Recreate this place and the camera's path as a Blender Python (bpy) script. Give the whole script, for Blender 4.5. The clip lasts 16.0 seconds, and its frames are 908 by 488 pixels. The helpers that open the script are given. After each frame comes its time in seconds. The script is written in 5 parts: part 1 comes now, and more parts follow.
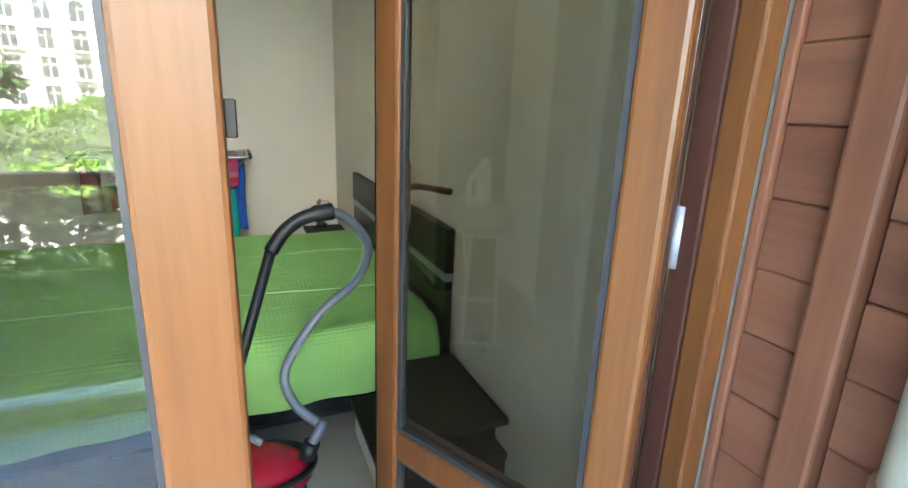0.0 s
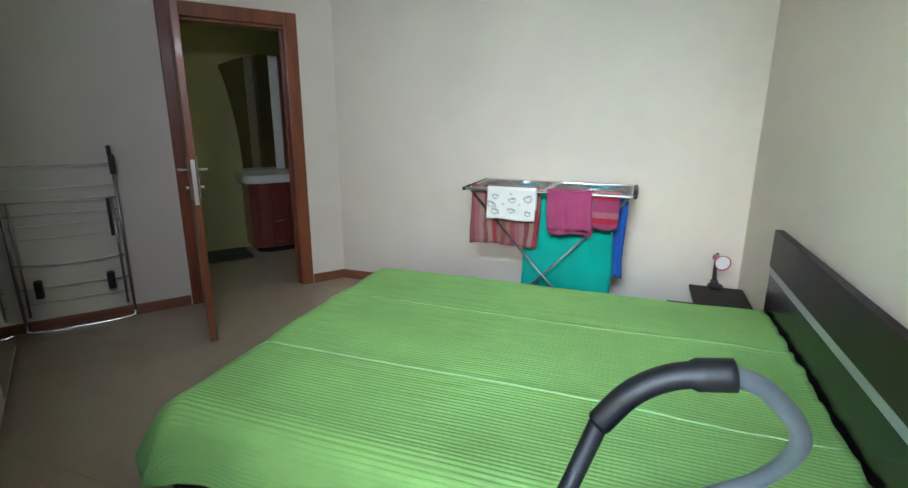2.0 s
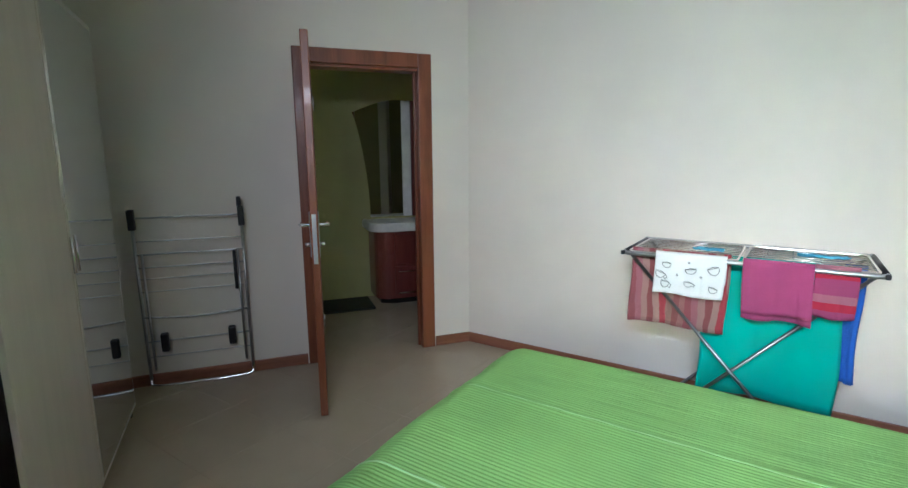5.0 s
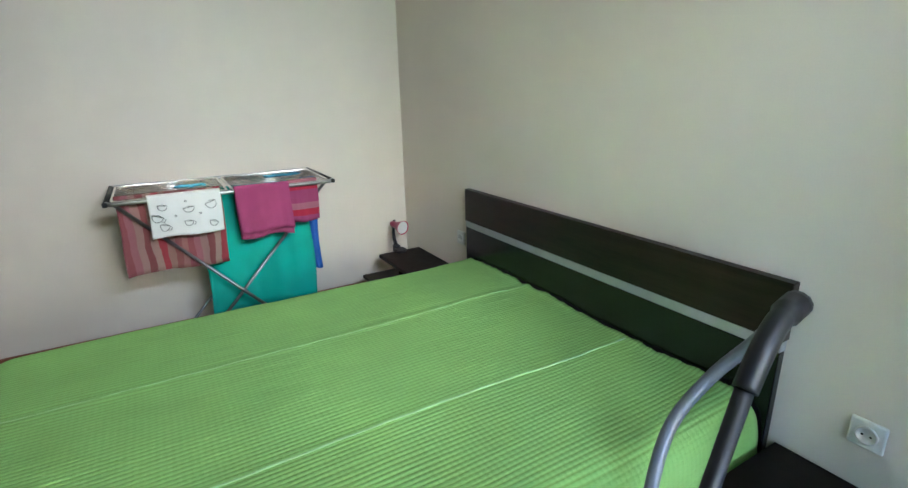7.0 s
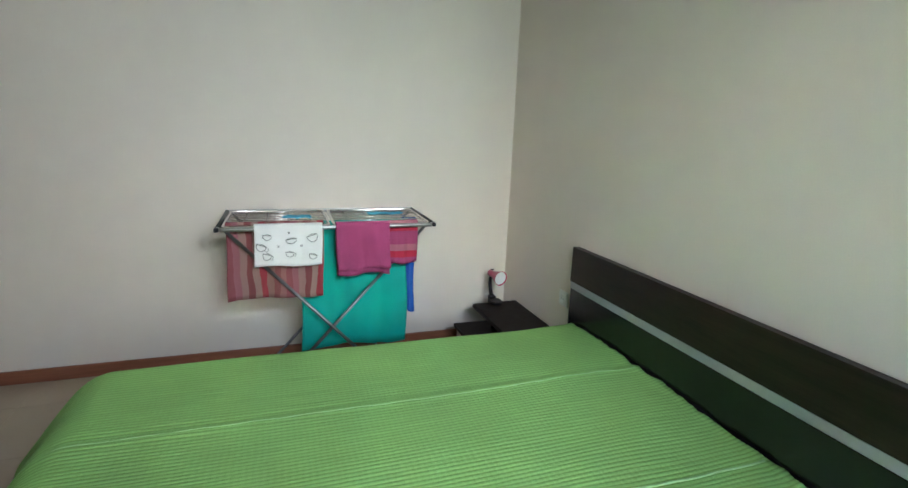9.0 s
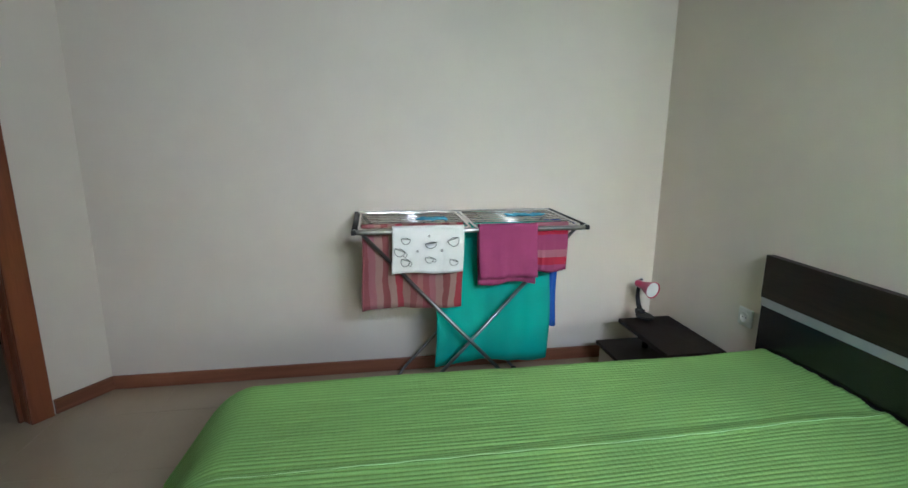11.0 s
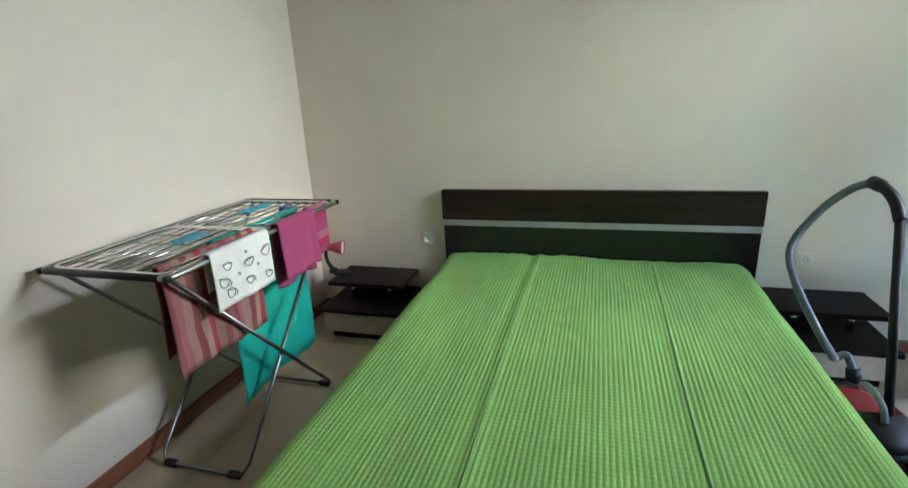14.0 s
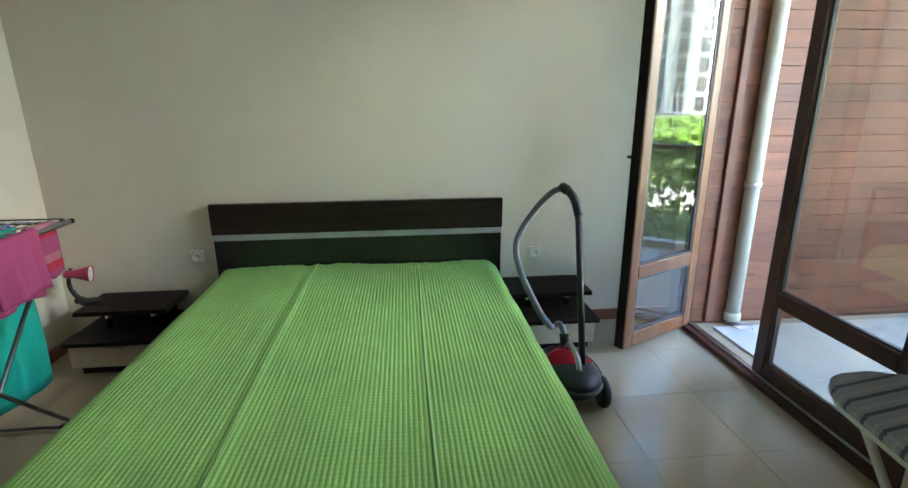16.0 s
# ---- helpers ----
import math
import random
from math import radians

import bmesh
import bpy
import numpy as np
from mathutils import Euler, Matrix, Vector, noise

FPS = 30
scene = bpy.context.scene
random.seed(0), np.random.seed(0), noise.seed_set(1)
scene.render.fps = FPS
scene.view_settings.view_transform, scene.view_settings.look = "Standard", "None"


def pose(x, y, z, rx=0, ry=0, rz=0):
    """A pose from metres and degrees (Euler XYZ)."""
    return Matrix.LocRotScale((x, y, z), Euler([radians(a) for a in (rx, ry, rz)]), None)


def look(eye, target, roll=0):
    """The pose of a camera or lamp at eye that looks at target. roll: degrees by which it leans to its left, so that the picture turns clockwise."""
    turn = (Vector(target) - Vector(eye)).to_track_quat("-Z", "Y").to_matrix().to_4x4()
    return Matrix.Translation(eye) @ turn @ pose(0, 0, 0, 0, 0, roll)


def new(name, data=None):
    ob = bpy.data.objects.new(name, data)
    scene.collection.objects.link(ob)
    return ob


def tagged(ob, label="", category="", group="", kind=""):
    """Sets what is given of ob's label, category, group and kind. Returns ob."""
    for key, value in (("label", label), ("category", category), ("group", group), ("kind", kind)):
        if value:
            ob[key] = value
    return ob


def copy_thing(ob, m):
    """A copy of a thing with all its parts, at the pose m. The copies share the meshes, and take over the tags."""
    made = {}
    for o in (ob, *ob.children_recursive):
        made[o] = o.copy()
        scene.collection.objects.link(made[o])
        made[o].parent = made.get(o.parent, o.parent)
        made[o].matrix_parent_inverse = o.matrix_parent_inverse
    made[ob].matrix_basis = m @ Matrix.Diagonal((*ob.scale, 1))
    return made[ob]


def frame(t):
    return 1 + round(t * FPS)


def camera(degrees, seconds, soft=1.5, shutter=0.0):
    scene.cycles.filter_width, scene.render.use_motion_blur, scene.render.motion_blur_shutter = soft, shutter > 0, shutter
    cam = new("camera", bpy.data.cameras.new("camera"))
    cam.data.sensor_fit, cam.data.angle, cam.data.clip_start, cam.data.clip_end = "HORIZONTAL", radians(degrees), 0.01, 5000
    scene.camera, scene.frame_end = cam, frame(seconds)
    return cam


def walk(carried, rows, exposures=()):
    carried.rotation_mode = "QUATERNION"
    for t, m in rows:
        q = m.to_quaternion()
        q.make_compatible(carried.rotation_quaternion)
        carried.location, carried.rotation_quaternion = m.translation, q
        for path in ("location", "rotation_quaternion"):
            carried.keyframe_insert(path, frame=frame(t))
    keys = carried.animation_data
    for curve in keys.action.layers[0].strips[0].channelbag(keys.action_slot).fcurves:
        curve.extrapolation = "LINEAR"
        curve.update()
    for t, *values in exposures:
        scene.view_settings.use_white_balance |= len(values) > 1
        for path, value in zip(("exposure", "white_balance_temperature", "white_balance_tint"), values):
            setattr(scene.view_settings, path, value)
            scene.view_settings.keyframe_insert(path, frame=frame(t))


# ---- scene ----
cam = camera(84.4, 16.0)
PATH = [
    (0, (-0.727, -3.435, 1.304), (0.049, -1.668, 0.778), 2.3),
    (0.2, (-0.66, -3.334, 1.332), (-0.061, -1.496, 0.814), 2.2),
    (0.5, (-0.597, -3.182, 1.326), (-0.254, -1.274, 0.834), 3.2),
    (1, (-0.574, -2.938, 1.31), (-0.555, -1.009, 0.784), 1.9),
    (1.5, (-0.635, -2.823, 1.354), (-0.877, -0.905, 0.84), 1.2),
    (2, (-0.63, -2.701, 1.357), (-1.298, -0.881, 0.867), 0.2),
    (2.5, (-0.67, -2.576, 1.361), (-1.845, -1.016, 0.929), -0.4),
    (3, (-0.683, -2.549, 1.384), (-2.209, -1.313, 1.005), -0.0),
    (3.2, (-0.66, -2.526, 1.409), (-2.272, -1.398, 1.049), 0.0),
    (5.5, (-1.121, -2.18, 1.388), (-1.799, -0.335, 1.016), -0.7),
    (6, (-1.254, -2.152, 1.359), (-1.346, -0.199, 0.938), -0.8),
    (6.5, (-1.387, -2.22, 1.406), (-0.889, -0.358, 0.873), -1.6),
    (7, (-1.449, -2.337, 1.379), (-0.481, -0.69, 0.788), -1.2),
    (7.5, (-1.423, -2.387, 1.360), (-0.220, -0.903, 0.766), -0.3),
    (8, (-1.385, -2.404, 1.355), (-0.2, -0.884, 0.821), 0.3),
    (8.5, (-1.4, -2.306, 1.428), (-0.391, -0.65, 0.937), 1.2),
    (9, (-1.373, -2.14, 1.407), (-0.739, -0.297, 0.959), 2.1),
    (9.5, (-1.361, -2.051, 1.358), (-1.076, -0.12, 0.922), 2.9),
    (9.7, (-1.307, -2.022, 1.334), (-1.154, -0.075, 0.9), 1.8),
    (11.8, (-1.977, -1.472, 1.336), (-1.236, 0.327, 0.872), -2.2),
    (12, (-2.088, -1.377, 1.339), (-1.188, 0.34, 0.848), -2.6),
    (12.5, (-2.298, -1.23, 1.353), (-1.123, 0.298, 0.821), -3.5),
    (13, (-2.399, -1.13, 1.423), (-1.003, 0.194, 0.878), -4.9),
    (13.5, (-2.613, -0.932, 1.413), (-0.925, -0.018, 0.851), -4.5),
    (14, (-2.781, -0.888, 1.418), (-0.95, -0.345, 0.824), -2.9),
    (14.5, (-2.924, -0.994, 1.383), (-1.036, -0.731, 0.778), -2.1),
    (15, (-2.997, -1.105, 1.347), (-1.08, -1.062, 0.777), -1.6),
    (15.5, (-2.989, -1.128, 1.38), (-1.072, -1.244, 0.819), -0.8),
    (16, (-2.933, -1.122, 1.412), (-1.019, -1.312, 0.863), -0.3),
]
EXPOSURES = [(0, 4.80, 6100, 6), (0.5, 5.15, 5600, 5), (1.0, 5.20, 5500, 6), (2.0, 5.35, 5500, 8), (2.5, 5.6, 5500, 9), (3.0, 6.0, 5500, 9), (3.2, 6.05, 5500, 9),
             (5.5, 5.30, 5300, 9), (6.0, 5.00, 5400, 10), (6.5, 4.90, 5500, 9), (7.0, 5.15, 5600, 9), (8.5, 5.25, 5700, 9), (9.5, 4.90, 5500, 10), (12.0, 5.05, 5500, 10),
             (13.5, 5.25, 5700, 8), (14.5, 5.22, 5800, 8), (16.0, 5.05, 5900, 7)]
walk(cam, [(t, look(eye, target, roll)) for t, eye, target, roll in PATH], EXPOSURES)

# ---------------------------------------------------------------- light
world = bpy.data.worlds.new("sky")
scene.world = world
world.use_nodes = True
wn = world.node_tree.nodes
sky = wn.new("ShaderNodeTexSky")
sky.sky_type = "NISHITA"
sky.sun_disc = False
sky.sun_elevation = radians(42)
sky.sun_rotation = radians(-20)
world.node_tree.links.new(sky.outputs["Color"], wn["Background"].inputs["Color"])
wn["Background"].inputs["Strength"].default_value = 0.15
sun = new("sun", bpy.data.lights.new("sun", "SUN"))
sun.data.energy, sun.data.angle, sun.data.color = 5.0, radians(0.53), (1.0, 0.95, 0.87)
sun.matrix_world = look((0, 0, 0), (0.25, -0.7, -0.67))


# the sky's light at the head of the balcony door opening
glow = new("window_daylight", bpy.data.lights.new("window_daylight", "AREA"))
glow.data.shape, glow.data.size, glow.data.size_y = "RECTANGLE", 1.36, 0.17
glow.data.energy, glow.data.color, glow.data.spread = 0.54, (0.98, 0.98, 1.0), radians(97)
glow.matrix_world = look((-0.85, -2.85, 2.1), (-1.55, 0.9, 1.1))


# ---------------------------------------------------------------- materials
def material(name, color, rough=0.6, metal=0.0, vary=0.06, scale=6.0, fine=60.0, bump=0.1, tint=None, coat=0.0, depth=0.004):
    m = bpy.data.materials.new(name)
    m.use_nodes = True
    n, l = m.node_tree.nodes, m.node_tree.links
    b = n["Principled BSDF"]
    b.inputs["Metallic"].default_value = metal
    b.inputs["Coat Weight"].default_value = coat
    co = n.new("ShaderNodeTexCoord")
    big, small = n.new("ShaderNodeTexNoise"), n.new("ShaderNodeTexNoise")
    big.inputs["Scale"].default_value, small.inputs["Scale"].default_value = scale, fine
    big.inputs["Detail"].default_value = 4
    small.inputs["Detail"].default_value = 5
    for t in (big, small):
        l.new(co.outputs["Object"], t.inputs["Vector"])
    ramp = n.new("ShaderNodeValToRGB")
    lo = tint or [c * (1 - 2.2 * vary) for c in color]
    hi = [min(1, c * (1 + vary)) for c in color]
    ramp.color_ramp.elements[0].position, ramp.color_ramp.elements[1].position = 0.3, 0.68
    ramp.color_ramp.elements[0].color, ramp.color_ramp.elements[1].color = (*lo, 1), (*hi, 1)
    l.new(big.outputs["Fac"], ramp.inputs["Fac"])
    mix = n.new("ShaderNodeMixRGB")
    mix.blend_type = "MULTIPLY"
    mix.inputs["Fac"].default_value = min(1.0, vary * 3)
    l.new(ramp.outputs["Color"], mix.inputs["Color1"])
    l.new(small.outputs["Fac"], mix.inputs["Color2"])
    gain = n.new("ShaderNodeMixRGB")
    gain.blend_type = "MULTIPLY"
    gain.inputs["Fac"].default_value = 1.0
    g = 1 + min(1.0, vary * 3) * 0.5
    gain.inputs["Color2"].default_value = (g, g, g, 1)
    l.new(mix.outputs["Color"], gain.inputs["Color1"])
    l.new(gain.outputs["Color"], b.inputs["Base Color"])
    rr = n.new("ShaderNodeMapRange")
    rr.inputs["To Min"].default_value, rr.inputs["To Max"].default_value = rough * 0.85, min(1, rough * 1.15)
    l.new(big.outputs["Fac"], rr.inputs["Value"])
    l.new(rr.outputs["Result"], b.inputs["Roughness"])
    bp = n.new("ShaderNodeBump")
    bp.inputs["Strength"].default_value, bp.inputs["Distance"].default_value = bump, depth
    l.new(small.outputs["Fac"], bp.inputs["Height"])
    l.new(bp.outputs["Normal"], b.inputs["Normal"])
    return m


def wood(name, dark, light, rough=0.4, axis=2, grain=9.0, coat=0.0, knots=0.0, shine=0.5):
    """Wood with its grain along an axis of the object."""
    m = bpy.data.materials.new(name)
    m.use_nodes = True
    n, l = m.node_tree.nodes, m.node_tree.links
    b = n["Principled BSDF"]
    b.inputs["Coat Weight"].default_value = coat
    b.inputs["Specular IOR Level"].default_value = shine
    co, mp, oi = n.new("ShaderNodeTexCoord"), n.new("ShaderNodeMapping"), n.new("ShaderNodeObjectInfo")
    s = [1.0, 1.0, 1.0]
    s[axis] = 0.07
    mp.inputs["Scale"].default_value = s
    off = n.new("ShaderNodeVectorMath")
    off.operation = "ADD"
    sc = n.new("ShaderNodeVectorMath")
    sc.operation = "SCALE"
    sc.inputs["Scale"].default_value = 17.0
    cmb = n.new("ShaderNodeCombineXYZ")
    for k in range(3):
        l.new(oi.outputs["Random"], cmb.inputs[k])
    l.new(cmb.outputs[0], sc.inputs[0])
    l.new(co.outputs["Object"], off.inputs[0])
    l.new(sc.outputs[0], off.inputs[1])
    l.new(off.outputs[0], mp.inputs["Vector"])
    a, f = n.new("ShaderNodeTexNoise"), n.new("ShaderNodeTexNoise")
    a.inputs["Scale"].default_value, a.inputs["Detail"].default_value, a.inputs["Distortion"].default_value = grain, 5, 1.2
    f.inputs["Scale"].default_value, f.inputs["Detail"].default_value = grain * 14, 3
    l.new(mp.outputs[0], a.inputs["Vector"])
    l.new(mp.outputs[0], f.inputs["Vector"])
    add = n.new("ShaderNodeMath")
    add.operation = "MULTIPLY_ADD"
    add.inputs[1].default_value = 0.35
    l.new(f.outputs["Fac"], add.inputs[0])
    l.new(a.outputs["Fac"], add.inputs[2])
    tone = n.new("ShaderNodeMath")
    tone.operation = "MULTIPLY_ADD"
    tone.inputs[1].default_value = 0.16
    l.new(oi.outputs["Random"], tone.inputs[0])
    l.new(add.outputs[0], tone.inputs[2])
    ramp = n.new("ShaderNodeValToRGB")
    ramp.color_ramp.elements[0].position, ramp.color_ramp.elements[1].position = 0.45, 0.95
    ramp.color_ramp.elements[0].color, ramp.color_ramp.elements[1].color = (*dark, 1), (*light, 1)
    l.new(tone.outputs[0], ramp.inputs["Fac"])
    src = ramp.outputs["Color"]
    if knots:
        v = n.new("ShaderNodeTexVoronoi")
        v.inputs["Scale"].default_value = 5.0
        mp2 = n.new("ShaderNodeMapping")
        s2 = [1.0, 1.0, 1.0]
        s2[axis] = 0.45
        mp2.inputs["Scale"].default_value = s2
        l.new(off.outputs[0], mp2.inputs["Vector"])
        l.new(mp2.outputs[0], v.inputs["Vector"])
        kr = n.new("ShaderNodeValToRGB")
        kr.color_ramp.elements[0].position, kr.color_ramp.elements[1].position = 0.03, 0.11
        kr.color_ramp.elements[0].color, kr.color_ramp.elements[1].color = (0.35, 0.28, 0.25, 1), (1, 1, 1, 1)
        l.new(v.outputs["Distance"], kr.inputs["Fac"])
        kx = n.new("ShaderNodeMixRGB")
        kx.blend_type = "MULTIPLY"
        kx.inputs["Fac"].default_value = knots
        l.new(src, kx.inputs["Color1"])
        l.new(kr.outputs["Color"], kx.inputs["Color2"])
        src = kx.outputs["Color"]
    l.new(src, b.inputs["Base Color"])
    rr = n.new("ShaderNodeMapRange")
    rr.inputs["To Min"].default_value, rr.inputs["To Max"].default_value = rough * 0.8, rough * 1.2
    l.new(a.outputs["Fac"], rr.inputs["Value"])
    l.new(rr.outputs["Result"], b.inputs["Roughness"])
    bp = n.new("ShaderNodeBump")
    bp.inputs["Strength"].default_value, bp.inputs["Distance"].default_value = 0.15, 0.002
    l.new(add.outputs[0], bp.inputs["Height"])
    l.new(bp.outputs["Normal"], b.inputs["Normal"])
    return m


def glass(name, tint=(0.76, 0.74, 0.69)):
    """Clear sheet glass: straight-through transmission, with the reflection growing towards grazing angles."""
    m = bpy.data.materials.new(name)
    m.use_nodes = True
    n, l = m.node_tree.nodes, m.node_tree.links
    n.remove(n["Principled BSDF"])
    tr, gl, lw, mx = n.new("ShaderNodeBsdfTransparent"), n.new("ShaderNodeBsdfGlossy"), n.new("ShaderNodeLayerWeight"), n.new("ShaderNodeMixShader")
    tr.inputs["Color"].default_value = (*tint, 1)
    gl.inputs["Roughness"].default_value = 0.0
    gl.inputs["Color"].default_value = (1, 1, 1, 1)
    lw.inputs["Blend"].default_value = 0.5
    p, k = n.new("ShaderNodeMath"), n.new("ShaderNodeMath")
    p.operation, k.operation = "POWER", "MULTIPLY_ADD"
    p.inputs[1].default_value = 5.0
    k.inputs[1].default_value, k.inputs[2].default_value = 0.925, 0.075
    l.new(lw.outputs["Facing"], p.inputs[0])
    l.new(p.outputs[0], k.inputs[0])
    l.new(k.outputs[0], mx.inputs[0])
    l.new(tr.outputs[0], mx.inputs[1])
    l.new(gl.outputs[0], mx.inputs[2])
    l.new(mx.outputs[0], n["Material Output"].inputs["Surface"])
    return m


def stripes(name, colors, width, axis=0, rough=0.9, jitter=0.25, bump=0.3, skew=0.0):
    """Cloth with stripes of the given colours across one object axis."""
    m = material(name, colors[0], rough, vary=0.05, fine=420, bump=bump, depth=0.002)
    n, l = m.node_tree.nodes, m.node_tree.links
    co, sp = n.new("ShaderNodeTexCoord"), n.new("ShaderNodeSeparateXYZ")
    l.new(co.outputs["Object"], sp.inputs[0])
    nz = n.new("ShaderNodeTexNoise")
    nz.inputs["Scale"].default_value = 9
    l.new(co.outputs["Object"], nz.inputs["Vector"])
    k = n.new("ShaderNodeMath")
    k.operation = "MULTIPLY_ADD"
    k.inputs[1].default_value = jitter * width
    l.new(nz.outputs["Fac"], k.inputs[0])
    sk = n.new("ShaderNodeMath")
    sk.operation = "MULTIPLY_ADD"
    sk.inputs[1].default_value = skew
    l.new(sp.outputs[1 - axis if axis < 2 else 0], sk.inputs[0])
    l.new(sp.outputs[axis], sk.inputs[2])
    l.new(sk.outputs[0], k.inputs[2])
    d = n.new("ShaderNodeMath")
    d.operation = "DIVIDE"
    d.inputs[1].default_value = width * len(colors)
    l.new(k.outputs[0], d.inputs[0])
    fr = n.new("ShaderNodeMath")
    fr.operation = "FRACT"
    l.new(d.outputs[0], fr.inputs[0])
    r = n.new("ShaderNodeValToRGB")
    r.color_ramp.interpolation = "CONSTANT"
    e = r.color_ramp.elements
    while len(e) < len(colors):
        e.new(0.5)
    for i, c in enumerate(colors):
        e[i].position, e[i].color = i / len(colors), (*c, 1)
    l.new(fr.outputs[0], r.inputs["Fac"])
    l.new(r.outputs["Color"], n["Principled BSDF"].inputs["Base Color"])
    return m


WALL = material("cream_wall_paint", (0.742, 0.675, 0.583), 0.75, vary=0.025, scale=1.3, fine=220, bump=0.12, depth=0.002)
CEIL = material("white_ceiling_paint", (0.8, 0.79, 0.76), 0.85, vary=0.02, fine=180)
GREENWALL = material("yellow_green_wall_paint", (0.37, 0.35, 0.145), 0.8, vary=0.03, scale=2, fine=200)
OUTER = material("white_render", (0.62, 0.6, 0.56), 0.9, vary=0.05, fine=90, bump=0.3)
TILE = material("grey_floor_tile", (0.43, 0.352, 0.25), 0.13, vary=0.018, scale=5.0, fine=60, bump=0.02)
GROUT = material("floor_grout", (0.41, 0.335, 0.24), 0.85, vary=0.1)
BALTILE = material("balcony_tile", (0.56, 0.55, 0.53), 0.5, vary=0.06, scale=2.5, fine=50, bump=0.06)
SKIRT = wood("skirting_wood", (0.15, 0.052, 0.027), (0.29, 0.115, 0.06), 0.4, axis=0)
DOORWOOD = wood("red_brown_door_wood", (0.1, 0.026, 0.01), (0.25, 0.075, 0.028), 0.38, coat=0.15)
FRAMEIN = wood("dark_window_wood", (0.035, 0.014, 0.01), (0.085, 0.03, 0.02), 0.35, coat=0.2)
FRAMEOUT = wood("orange_pine_frame", (0.1, 0.032, 0.009), (0.198, 0.074, 0.02), 0.45, coat=0.04, knots=0.4)
CASING = wood("mahogany_casing", (0.15, 0.045, 0.038), (0.25, 0.085, 0.075), 0.35, grain=4)
CLAD = wood("cladding_plank", (0.13, 0.042, 0.021), (0.235, 0.088, 0.045), 0.65, axis=1, grain=7, knots=0.8)
CLADTRIM = wood("cladding_trim", (0.12, 0.04, 0.02), (0.23, 0.086, 0.044), 0.55, grain=7, knots=0.6)
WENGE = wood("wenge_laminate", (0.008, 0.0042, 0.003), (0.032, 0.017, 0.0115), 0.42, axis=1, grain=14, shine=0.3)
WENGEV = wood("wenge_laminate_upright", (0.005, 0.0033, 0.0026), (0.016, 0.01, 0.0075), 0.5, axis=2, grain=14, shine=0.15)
BEIGE = wood("pale_ash_laminate", (0.42, 0.36, 0.29), (0.6, 0.53, 0.44), 0.4, axis=1, grain=10)
BEIGEV = wood("pale_ash_laminate_upright", (0.47, 0.41, 0.335), (0.55, 0.485, 0.4), 0.3, axis=2, grain=10)
BLACKLAM = material("black_laminate", (0.012, 0.011, 0.011), 0.22, vary=0.1)
ALU = material("satin_aluminium", (0.62, 0.62, 0.63), 0.32, 1.0, vary=0.03, bump=0.02)
CHROME = material("chrome", (0.8, 0.8, 0.82), 0.13, 1.0, vary=0.02, bump=0.01)
STEEL = material("dull_steel", (0.45, 0.45, 0.46), 0.35, 1.0, vary=0.05, bump=0.02)
DARKSTEEL = material("dark_tube_steel", (0.27, 0.27, 0.28), 0.3, 1.0, vary=0.05, bump=0.02)
STRIP = material("grey_strip", (0.42, 0.42, 0.44), 0.4, 0.3, vary=0.04, bump=0.02)
BLACK = material("black_plastic", (0.008, 0.008, 0.0095), 0.45, vary=0.1, bump=0.05)
SEAL = material("grey_glazing_seal", (0.04, 0.038, 0.04), 0.5, vary=0.05)
SEAM = material("pale_green_seam", (0.42, 0.68, 0.3), 0.85, vary=0.08, fine=300, bump=0.4)
HOSE = material("dark_grey_hose_plastic", (0.15, 0.163, 0.185), 0.3, vary=0.05, bump=0.05)
GREYPL = material("grey_ribbed_plastic", (0.2, 0.22, 0.25), 0.35, vary=0.05, bump=0.05)
WHITEPL = material("white_plastic", (0.75, 0.74, 0.7), 0.35, vary=0.02, bump=0.03)
IVORY = material("ivory_pipe_plastic", (0.52, 0.5, 0.42), 0.4, vary=0.06, bump=0.05)
RED = material("red_plastic", (0.42, 0.008, 0.03), 0.25, vary=0.03, bump=0.02, coat=0.3)
PINK = material("pink_lamp_metal", (0.5, 0.02, 0.09), 0.28, vary=0.03, bump=0.02, coat=0.3)
SPREAD = material("lime_green_cotton", (0.285, 0.53, 0.142), 0.85, vary=0.06, scale=3, fine=380, bump=0.35, depth=0.003)


